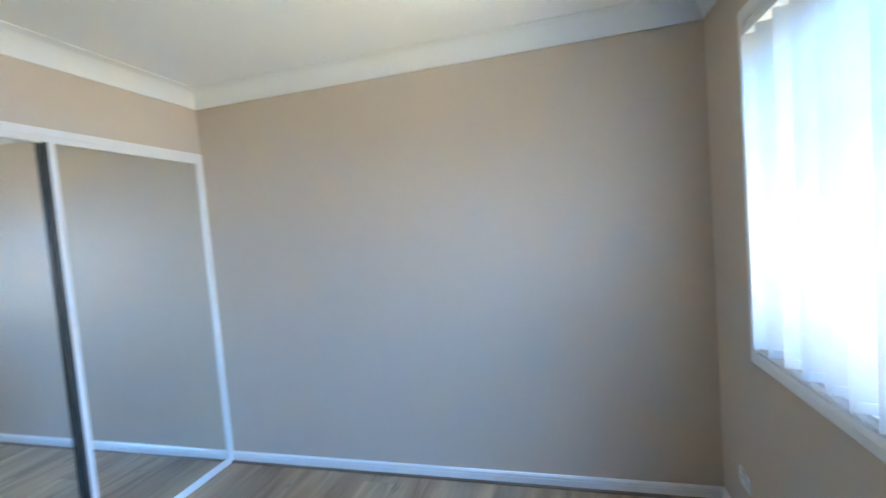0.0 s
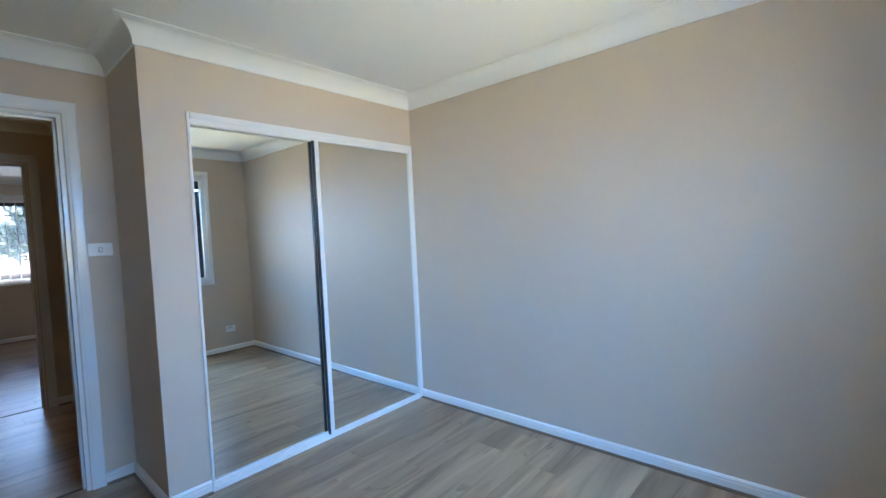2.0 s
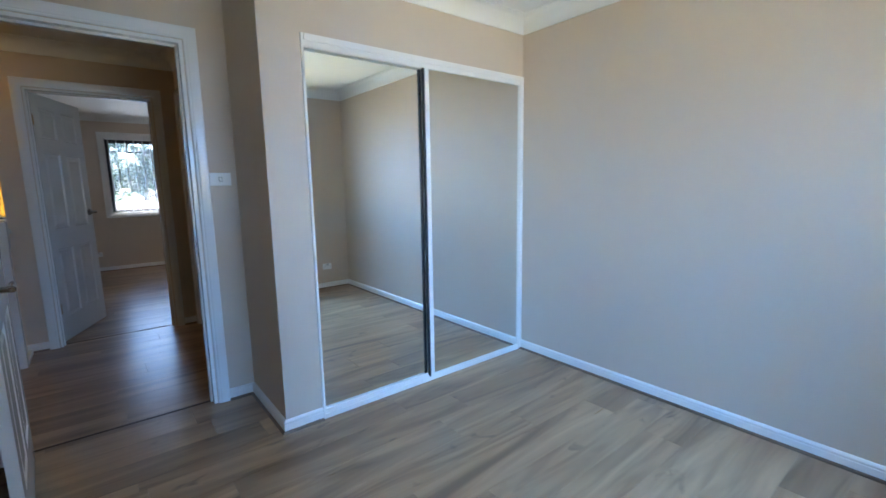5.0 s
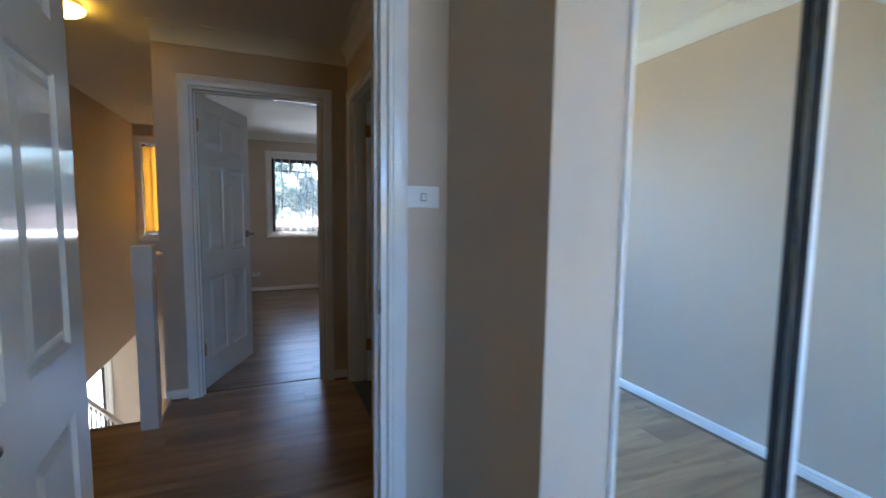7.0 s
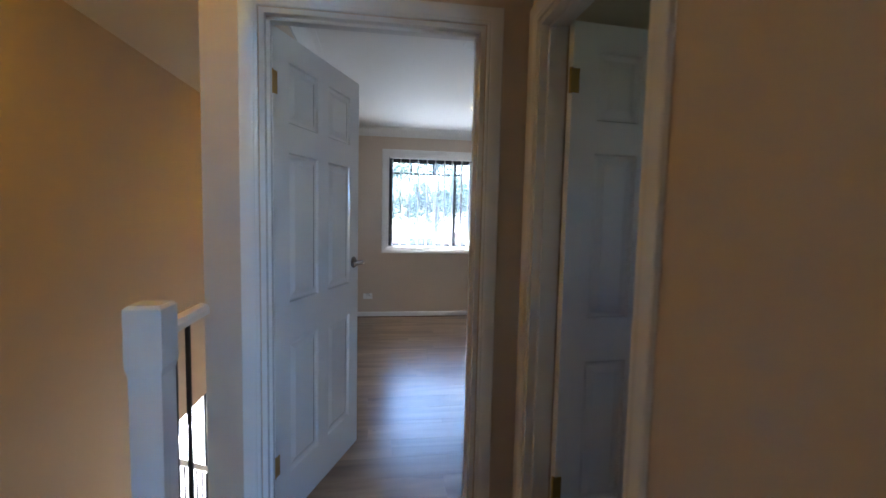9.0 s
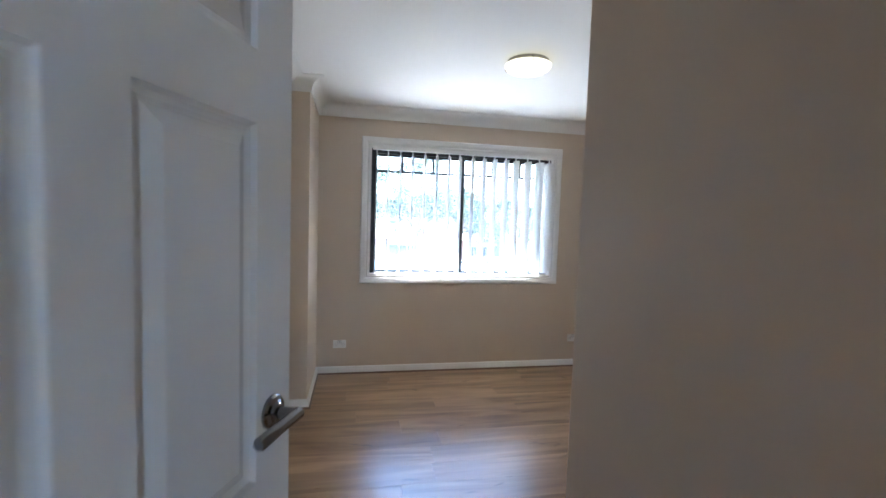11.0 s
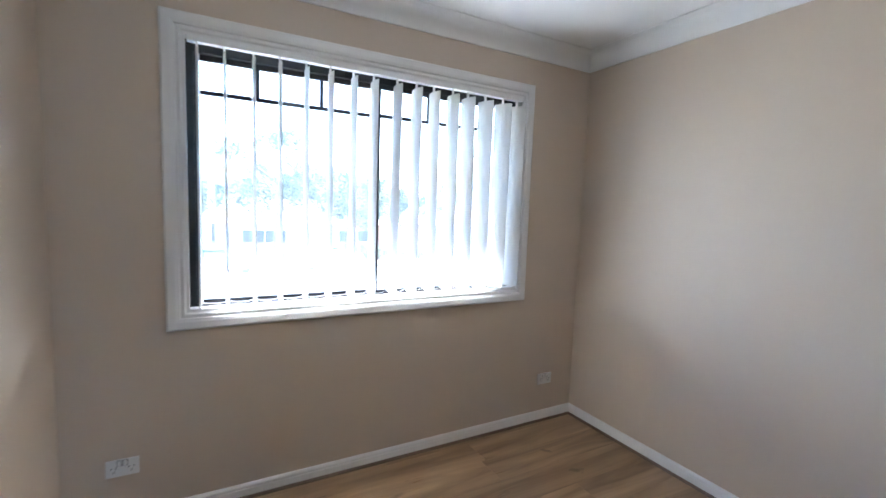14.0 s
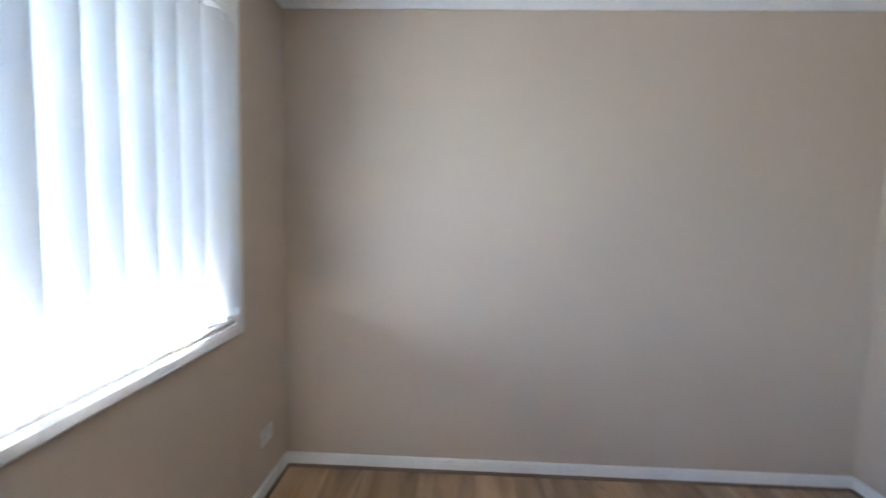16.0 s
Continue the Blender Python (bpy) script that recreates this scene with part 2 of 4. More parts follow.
# ---- mesh helpers ----
class Shape:
    """Collects points and faces for one mesh."""

    def __init__(self):
        self.v, self.f = [], []

    def add(self, points, faces):
        k = len(self.v)
        self.v += [tuple(q) for q in points]
        self.f += [tuple(k + i for i in f) for f in faces]
        return self

    def box(self, x0, x1, y0, y1, z0, z1, c=0.0):
        """A box; c chamfers all its edges."""
        if c <= 0:
            pts = [(x, y, z) for z in (z0, z1) for y in (y0, y1) for x in (x0, x1)]
            return self.add(pts, [(0, 2, 3, 1), (4, 5, 7, 6), (0, 1, 5, 4), (2, 6, 7, 3), (0, 4, 6, 2), (1, 3, 7, 5)])
        bm = bmesh.new()
        made = bmesh.ops.create_cube(bm, size=1)
        for q in made["verts"]:
            q.co = ((x0 + x1) / 2 + q.co.x * (x1 - x0), (y0 + y1) / 2 + q.co.y * (y1 - y0), (z0 + z1) / 2 + q.co.z * (z1 - z0))
        bmesh.ops.bevel(bm, geom=bm.edges[:], offset=c, segments=2, profile=0.6, affect="EDGES")
        bm.verts.index_update()
        self.add([q.co[:] for q in bm.verts], [[q.index for q in f.verts] for f in bm.faces])
        bm.free()
        return self

    def lathe(self, rings, n=24, centre=(0, 0, 0), axis="z"):
        """Rings of (radius, height) turned round an axis."""
        pts = []
        for r, h in rings:
            for i in range(n):
                a = 2 * math.pi * i / n
                p = (r * math.cos(a), r * math.sin(a), h)
                p = {"z": p, "y": (p[0], p[2], p[1]), "x": (p[2], p[0], p[1])}[axis]
                pts.append((p[0] + centre[0], p[1] + centre[1], p[2] + centre[2]))
        faces = [(j * n + i, j * n + (i + 1) % n, (j + 1) * n + (i + 1) % n, (j + 1) * n + i) for j in range(len(rings) - 1) for i in range(n)]
        faces += [tuple(reversed(range(n))), tuple((len(rings) - 1) * n + i for i in range(n))]
        return self.add(pts, faces)

    def tube(self, path, radius, n=8):
        """A round bar along points; radius may be a list."""
        rad = radius if isinstance(radius, (list, tuple)) else [radius] * len(path)
        pts = []
        for k, p in enumerate(path):
            a, b = Vector(path[max(k - 1, 0)]), Vector(path[min(k + 1, len(path) - 1)])
            q = (b - a).to_track_quat("Z", "Y")
            for i in range(n):
                t = 2 * math.pi * i / n
                pts.append(Vector(p) + q @ Vector((rad[k] * math.cos(t), rad[k] * math.sin(t), 0)))
        faces = [(j * n + i, j * n + (i + 1) % n, (j + 1) * n + (i + 1) % n, (j + 1) * n + i) for j in range(len(path) - 1) for i in range(n)]
        faces += [tuple(reversed(range(n))), tuple((len(path) - 1) * n + i for i in range(n))]
        return self.add(pts, faces)

    def sweep(self, path, closed, profile, place):
        """A profile of (out, up) carried along a flat path with mitred corners; out goes to the path's left. place maps (a, b, up) to the world."""
        m, pts = len(path), []
        P = [Vector(p) for p in path]
        for i in range(m):
            before = (P[i] - P[i - 1]).normalized() if closed or i else None
            after = (P[(i + 1) % m] - P[i]).normalized() if closed or i < m - 1 else None
            before, after = before or after, after or before
            n0, n1 = Vector((-before.y, before.x)), Vector((-after.y, after.x))
            mitre = (n0 + n1) / max(1 + n0.dot(n1), 0.05)
            for u, w in profile:
                q = P[i] + mitre * u
                pts.append(place(q.x, q.y, w))
        k = len(profile)
        faces = [(i * k + j, i * k + (j + 1) % k, ((i + 1) % m) * k + (j + 1) % k, ((i + 1) % m) * k + j)
                 for i in range(m if closed else m - 1) for j in range(k)]
        if not closed:
            faces += [tuple(range(k)), tuple((m - 1) * k + j for j in reversed(range(k)))]
        return self.add(pts, faces)

    def moved(self, m):
        self.v = [tuple(m @ Vector(p)) for p in self.v]
        return self

    def mesh(self, name, mat, smooth=False):
        me = bpy.data.meshes.new(name)
        me.from_pydata(self.v, [], self.f)
        bm = bmesh.new()
        bm.from_mesh(me)
        bmesh.ops.recalc_face_normals(bm, faces=bm.faces[:])
        bm.to_mesh(me)
        bm.free()
        me.materials.append(mat)
        if smooth:
            me.shade_smooth()
            me.set_sharp_from_angle(angle=radians(35))
        return me


def thing(name, label, category, at=(0, 0, 0), turn=0.0, group="", kind=""):
    ob = new(name)
    ob.empty_display_size = 0.1
    ob.matrix_world = pose(*at, 0, 0, turn)
    return tagged(ob, label, category, group, kind)


def part(name, shape, mat, parent=None, label="", smooth=False):
    ob = new(name, shape.mesh(name, mat, smooth))
    if parent is not None:
        ob.parent = parent
    return tagged(ob, label)


def structure(name, shape, mat, label, category, smooth=False):
    return tagged(new(name, shape.mesh(name, mat, smooth)), label, category, "", "structure")


def flat_wall(plane, a0, a1, z0, z1, c0, c1, holes=()):
    """A wall with openings cut through. plane 'x': it stands along y between x = c0 and c1; plane 'y': along x."""
    aa = sorted({a0, a1, *[h[0] for h in holes], *[h[1] for h in holes]})
    zz = sorted({z0, z1, *[h[2] for h in holes], *[h[3] for h in holes]})
    aa, zz = [a for a in aa if a0 <= a <= a1], [z for z in zz if z0 <= z <= z1]
    solid = {}
    for i in range(len(aa) - 1):
        for j in range(len(zz) - 1):
            ca, cz = (aa[i] + aa[i + 1]) / 2, (zz[j] + zz[j + 1]) / 2
            solid[i, j] = not any(h[0] < ca < h[1] and h[2] < cz < h[3] for h in holes)
    s, index = Shape(), {}

    def p(i, j, k):
        if (i, j, k) not in index:
            index[i, j, k] = len(s.v)
            c = (c0, c1)[k]
            s.v.append((c, aa[i], zz[j]) if plane == "x" else (aa[i], c, zz[j]))
        return index[i, j, k]

    for (i, j), full in solid.items():
        if not full:
            continue
        for k in (0, 1):
            s.f.append((p(i, j, k), p(i + 1, j, k), p(i + 1, j + 1, k), p(i, j + 1, k)))
        for di, dj, e0, e1 in ((-1, 0, (i, j), (i, j + 1)), (1, 0, (i + 1, j), (i + 1, j + 1)), (0, -1, (i, j), (i + 1, j)), (0, 1, (i, j + 1), (i + 1, j + 1))):
            if not solid.get((i + di, j + dj), False):
                s.f.append((p(*e0, 0), p(*e1, 0), p(*e1, 1), p(*e0, 1)))
    return s


# ---- plan ----
H, COR = 2.388, 2.288                      # ceiling, underside of cornice
EAST = 2.865
S1, W1 = -0.22, -0.12                     # first bedroom: window wall, west wall
WR, NIB = 2.65, 1.05                      # wardrobe front, its west return
D1, D1B = 3.23, 3.33                      # wall of the first door
D2, D2B = 5.10, 5.20                      # wall of the second door
F = 9.025                                 # street wall
R2W, R2C, NIB2 = 0.0, 6.155, 1.085                      # second bedroom: west wall, wardrobe wall
VOID_Y, VOID_X = 4.83, -0.148             # stair opening
SW = -1.15                                # stair's west wall
GROUND, LOWER = -2.95, -2.70
WIN = (0.585, 2.335, 0.905, 2.060)        # second bedroom window: x0, x1, z0, z1
WIN1 = (0.665, 2.360, 0.905, 2.060)       # first bedroom window
# unseen hole added in the east wall to let daylight into the bathroom
BATH_LIGHT_HOLE = (3.75, 4.05, 1.40, 1.90)
STAIRWIN = (-1.08, -0.32, 0.870, 2.165)
DOOR1, DOOR2, DOOR3 = (-0.022, 0.838), (0.049, 0.867), (4.315, 5.02)
DH = 2.045

# ---- walls ----
structure("wall_east", flat_wall("x", S1 - 0.2, F + 0.2, -0.3, H, EAST, EAST + 0.2, [BATH_LIGHT_HOLE]), WALL, "plain beige painted plaster wall", "wall")
structure("wall_south", flat_wall("y", -2.5, EAST, -0.3, H, S1 - 0.2, S1, [WIN1]), WALL, "beige painted wall with the blind-covered window", "wall")
structure("wall_west", flat_wall("x", S1, D1, -0.3, H, W1 - 0.1, W1), WALL, "beige painted wall behind the open door", "wall")
structure("wall_bedroom_door", flat_wall("y", -2.4, EAST, -0.3, H, D1, D1B, [(*DOOR1, -0.3, DH)]), WALL, "beige painted wall with a doorway to the landing", "wall")
structure("wall_wardrobe", flat_wall("y", NIB, EAST, 0, H, WR, WR + 0.09, [(1.25, EAST, 0, 2.008)]), WALL, "beige wall built round the mirrored wardrobe", "wall")
structure("wall_wardrobe_return", flat_wall("x", WR + 0.09, D1, 0, H, NIB, NIB + 0.09), WALL, "narrow beige side wall of the wardrobe", "wall")
structure("wall_hall_east", flat_wall("x", D1B, D2, -0.3, H, NIB, NIB + 0.1, [(*DOOR3, 0, DH)]), WALL, "beige landing wall with a bathroom doorway", "wall")
structure("wall_second_door", flat_wall("y", VOID_X, EAST, LOWER, H, D2, D2B, [(*DOOR2, -0.012, DH)]), WALL, "beige landing wall with the second bedroom doorway", "wall")
structure("wall_stair_east", flat_wall("x", D2B, F, LOWER, H, VOID_X, R2W), WALL, "beige wall between stair and second bedroom", "wall")
structure("wall_pier", flat_wall("x", 8.32, F, 0, H, R2W, 0.14), WALL, "shallow beige pier in the room corner", "wall")
structure("wall_wardrobe_side", flat_wall("x", D2B, R2C - 0.09, 0, H, NIB2, NIB2 + 0.09), WALL, "beige side wall of the entry to the second bedroom", "wall")
structure("wall_wardrobe_front", flat_wall("y", NIB2, EAST, 0, H, R2C - 0.09, R2C), WALL, "beige wall facing the second window", "wall")
structure("wall_street", flat_wall("y", -6.2, EAST, LOWER, H, F, F + 0.2, [WIN, STAIRWIN, (-5.6, -1.6, -2.45, -0.65)]), WALL, "beige painted street wall with windows", "wall")
structure("wall_stair_west", flat_wall("x", D1B, F, LOWER, H, SW - 0.1, SW, [(6.93, F, LOWER, -0.43)]), WALL, "tall beige stairwell wall in warm lamp light", "wall")
structure("wall_lower_west", flat_wall("x", 4.8, F, LOWER, -0.43, -6.2, -6.1, [(6.52, 8.28, LOWER, LOWER + 2.08)]), ROOMWHITE, "off-white wall of the bright lower room", "wall")
structure("wall_lower_south", flat_wall("y", -6.1, VOID_X, LOWER, -0.43, 4.7, 4.8), ROOMWHITE, "off-white wall below the landing", "wall")
structure("ceiling", Shape().box(-2.6, EAST + 0.2, S1 - 0.2, F + 0.2, H, H + 0.12), CEILING, "flat white painted plasterboard ceiling", "ceiling")
structure("ceiling_lower", Shape().box(-6.2, SW - 0.1, 4.7, F, -0.43, -0.33), CEILING, "flat white ceiling of the lower room", "ceiling")
structure("floor_lower", Shape().box(-6.2, VOID_X, 4.7, F, LOWER - 0.1, LOWER), CONCRETE, "pale floor of the lower room", "floor")

# ---- floors: slab, with boards laid on it further down ----
slab = Shape()
for x0, x1, y0, y1 in ((-2.4, EAST, S1, D1B), (SW, NIB, D1B, VOID_Y), (VOID_X - 0.05, NIB, VOID_Y, D2), (R2W, EAST, D2, F)):
    slab.box(x0, x1, y0, y1, -0.30, -0.012)
structure("floor", slab, UNDERLAY, "timber floor under the laminate boards", "floor")
structure("bathroom_floor", Shape().box(NIB, EAST, D1B, D2, -0.011, 0.002), TILE, "dark green tiled bathroom floor", "floor")

# ---- cornices and skirtings ----
cove = [(0.0, COR), (0.010, COR), (0.010, COR + 0.006)]
cove += [(0.094 - 0.084 * math.cos(radians(a)), COR + 0.006 + 0.089 * math.sin(radians(a))) for a in range(10, 91, 10)]
cove += [(0.097, COR + 0.096), (0.097, H), (0.0, H)]
level = lambda a, b, w: (a, b, w)
for name, loop, label in (
        ("cornice_1", [(W1, S1), (EAST, S1), (EAST, WR), (NIB, WR), (NIB, D1), (W1, D1)], "white coved plaster cornice round the first bedroom"),
        ("cornice_3", [(R2W, D2B), (NIB2, D2B), (NIB2, R2C), (EAST, R2C), (EAST, F), (0.14, F), (0.14, 8.32), (R2W, 8.32)], "white coved plaster cornice round the second bedroom")):
    structure(name, Shape().sweep(loop, True, cove, level), CEILING, label, "cornice", True)
structure("cornice_2", Shape().sweep([(SW, D1B), (NIB, D1B), (NIB, D2), (VOID_X, D2)], False, cove, level), CEILING, "white coved plaster cornice round the landing", "cornice", True)

skirt = [(0.0, 0.0), (0.015, 0.0), (0.015, 0.044), (0.0125, 0.047), (0.0125, 0.051), (0.015, 0.054), (0.013, 0.060), (0.007, 0.066), (0.0, 0.068)]
bead = [(0.015, 0.0), (0.027, 0.0), (0.026, 0.006), (0.022, 0.011), (0.015, 0.013)]
ARCH = 0.067
runs = (
    [(W1, D1), (W1, S1), (EAST, S1), (EAST, WR)],
    [(1.25 - 0.002, WR), (NIB, WR), (NIB, D1), (DOOR1[1] + ARCH, D1)],
    [(DOOR1[1] + ARCH, D1B), (NIB, D1B), (NIB, DOOR3[0] - ARCH)],
    [(NIB, DOOR3[1] + ARCH), (NIB, D2), (DOOR2[1] + ARCH, D2)],
    [(DOOR2[0] - ARCH, D2), (VOID_X, D2)],
    [(DOOR2[1] + ARCH, D2B), (NIB2, D2B), (NIB2, R2C), (EAST, R2C), (EAST, F), (0.14, F), (0.14, 8.32), (R2W, 8.32), (R2W, D2B)],
)
for run in runs:
    tagged(structure("baseboard", Shape().sweep(run, False, skirt, level), TRIM, "moulded white skirting board along the wall", "skirting"), group="skirting boards")
    tagged(structure("trim", Shape().sweep(run, False, bead, level), BEAD, "thin brown bead between skirting and floor", "floor bead"), group="floor beads")


# ---- doors ----
def door_case(name, plane, span, c0, c1, stop, label):
    """Jamb lining with stops, and architraves on both faces of the wall. plane as for the walls."""
    frame_thing = tagged(new(name), label, "door frame", "", "structure")
    put = (lambda a, z, c: (c, a, z)) if plane == "x" else (lambda a, z, c: (a, c, z))
    a0, a1 = span
    lining = Shape()
    t = 0.018
    for b0, b1, z0, z1 in ((a0, a0 + t, 0, DH), (a1 - t, a1, 0, DH), (a0 + t, a1 - t, DH - t, DH)):
        lining.box(*((c0 - 0.002, c1 + 0.002, b0, b1) if plane == "x" else (b0, b1, c0 - 0.002, c1 + 0.002)), z0, z1)
    part("jamb", lining, GLOSS, frame_thing)
    stops = Shape()
    for b0, b1, z0, z1 in ((a0 + t, a0 + t + 0.012, 0, DH - t), (a1 - t - 0.012, a1 - t, 0, DH - t), (a0 + t, a1 - t, DH - t - 0.012, DH - t)):
        stops.box(*((stop, stop + 0.03, b0, b1) if plane == "x" else (b0, b1, stop, stop + 0.03)), z0, z1)
    part("door_stop", stops, GLOSS, frame_thing)
    shape = [(0.004, 0.0), (0.004, 0.009), (0.007, 0.012), (0.014, 0.0135), (0.016, 0.0125), (0.019, 0.0155), (0.030, 0.018), (0.052, 0.019), (ARCH - 0.004, 0.018), (ARCH, 0.014), (ARCH, 0.0)]
    for face, sign in ((c0, -1), (c1, 1)):
        trim = Shape().sweep([(a0, 0.0), (a0, DH), (a1, DH), (a1, 0.0)], False, shape, lambda a, z, w: put(a, z, face + sign * w))
        part("architrave", trim, GLOSS, frame_thing, smooth=True)
    return frame_thing


def panel_leaf(w, h=2.025, t=0.035):
    """A six-panel moulded leaf: hinge edge at x = 0, lying along +x, y from 0 to t, foot at z = 0.008."""
    st, mid = 0.105, 0.095
    pw = (w - 2 * st - mid) / 2
    xs = [0, st, st + pw, st + pw + mid, w - st, w]
    zs = [0, 0.200, 0.772, 0.942, 1.562, 1.680, 1.922, h]
    s = Shape()
    for y, sgn in ((0.0, 1), (t, -1)):
        for i in range(5):
            for j in range(7):
                x0, x1, z0, z1 = xs[i], xs[i + 1], zs[j], zs[j + 1]
                if i in (1, 3) and j in (1, 3, 5):
                    rings = [(0, 0), (0.005, 0.0095), (0.013, 0.0115), (0.020, 0.0115), (0.044, 0.0015)]
                    pts = []
                    for e, d in rings:
                        pts += [(x0 + e, y + sgn * d, z0 + e), (x1 - e, y + sgn * d, z0 + e), (x1 - e, y + sgn * d, z1 - e), (x0 + e, y + sgn * d, z1 - e)]
                    s.add(pts, [(4 * r + k, 4 * r + (k + 1) % 4, 4 * r + 4 + (k + 1) % 4, 4 * r + 4 + k) for r in range(4) for k in range(4)] + [(16, 17, 18, 19)])
                else:
                    s.add([(x0, y, z0), (x1, y, z0), (x1, y, z1), (x0, y, z1)], [(0, 1, 2, 3)])
    s.add([(0, 0, 0), (w, 0, 0), (w, t, 0), (0, t, 0), (0, 0, h), (w, 0, h), (w, t, h), (0, t, h)],
          [(0, 1, 2, 3), (4, 5, 6, 7), (0, 3, 7, 4), (1, 2, 6, 5)])
    return s.moved(pose(0, 0, 0.008))


def lever(side, x, z, t, toward):
    """A lever on a round rose; side -1 stands out from y = 0, +1 from y = t; toward: the way the lever points along x."""
    y = 0 if side < 0 else t
    s = Shape().lathe([(0.031, 0), (0.031, 0.005 * side), (0.028, 0.009 * side), (0.020, 0.011 * side), (0.017, 0.016 * side), (0.012, 0.018 * side)], 28, (x, y, z), "y")
    s.tube([(x, y, z), (x, y + 0.034 * side, z), (x, y + 0.052 * side, z)], [0.012, 0.011, 0.013], 14)
    s.tube([(x - 0.012 * toward, y + 0.050 * side, z), (x - 0.008 * toward, y + 0.050 * side, z), (x + 0.050 * toward, y + 0.050 * side, z), (x + 0.108 * toward, y + 0.049 * side, z - 0.001), (x + 0.112 * toward, y + 0.049 * side, z - 0.001)],
           [0.008, 0.0115, 0.0105, 0.0115, 0.009], 14)
    return s


def door(name, label, at, turn, w, hz=0.95):
    ob = thing(name, label, "door", at, turn, "", "structure")
    leaf = part("leaf", panel_leaf(w), GLOSS, ob)
    part("lever_handle", lever(-1, w - 0.06, hz, 0.035, -1), CHROME, ob, "satin chrome lever handle", True)
    part("lever_handle", lever(1, w - 0.06, hz, 0.035, -1), CHROME, ob, "satin chrome lever handle", True)
    part("latch_plate", Shape().box(w, w + 0.0015, 0.005, 0.030, hz - 0.032, hz + 0.032).box(w + 0.001, w + 0.009, 0.011, 0.024, hz - 0.014, hz + 0.014, 0.002), CHROME, ob, "chrome latch plate with bolt")
    return ob


def hinges(ob, y):
    for z in (0.24, 1.78):
        s = Shape().lathe([(0.0065, z), (0.0065, z + 0.09)], 10, (-0.006, y, 0)).box(-0.003, 0.028, y - 0.0015, y + 0.0015, z + 0.002, z + 0.088)
        part("hinge", s, BRASS, ob, "small brass butt hinge", True)


door_case("door_frame_1", "y", DOOR1, D1, D1B, D1 + 0.040, "white gloss frame of the first bedroom doorway")
door_case("door_frame_2", "y", DOOR2, D2, D2B, D2B - 0.070, "white gloss frame of the second bedroom doorway")
door_case("door_frame_3", "x", DOOR3, NIB, NIB + 0.1, NIB + 0.030, "white gloss frame of the bathroom doorway")
one = door("door_1", "white gloss six-panel door, open into the first bedroom", (DOOR1[0] + 0.020, D1 - 0.004, 0), -85.5, 0.818)
hinges(one, 0.0)
two = door("door_2", "white gloss six-panel door, open into the second bedroom", (DOOR2[0] + 0.020, D2B + 0.012, 0), 67.9, 0.772, 1.06)
hinges(two, 0.0)
three = door("door_3", "white gloss six-panel door, open into the dark bathroom", (NIB + 0.108, DOOR3[1] - 0.060, 0), 4, 0.655)
hinges(three, 0.0)
for name, y, span in (("trim_threshold", 3.285, DOOR1), ("trim_threshold", 5.165, DOOR2)):
    structure(name, Shape().box(span[0] + 0.02, span[1] - 0.02, y - 0.007, y + 0.007, -0.010, 0.0025), UNDERLAY, "thin dark joint strip across the doorway floor", "threshold")
strike = thing("strike_plate", "small chrome strike plate on the door jamb", "strike plate")
part("plate", Shape().box(DOOR1[1] - 0.0205, DOOR1[1] - 0.0185, D1 + 0.004, D1 + 0.030, 0.93, 1.01), CHROME, strike)
part("lip", Shape().box(DOOR1[1] - 0.022, DOOR1[1] - 0.0185, D1 - 0.004, D1 + 0.004, 0.945, 0.995, 0.001), CHROME, strike)


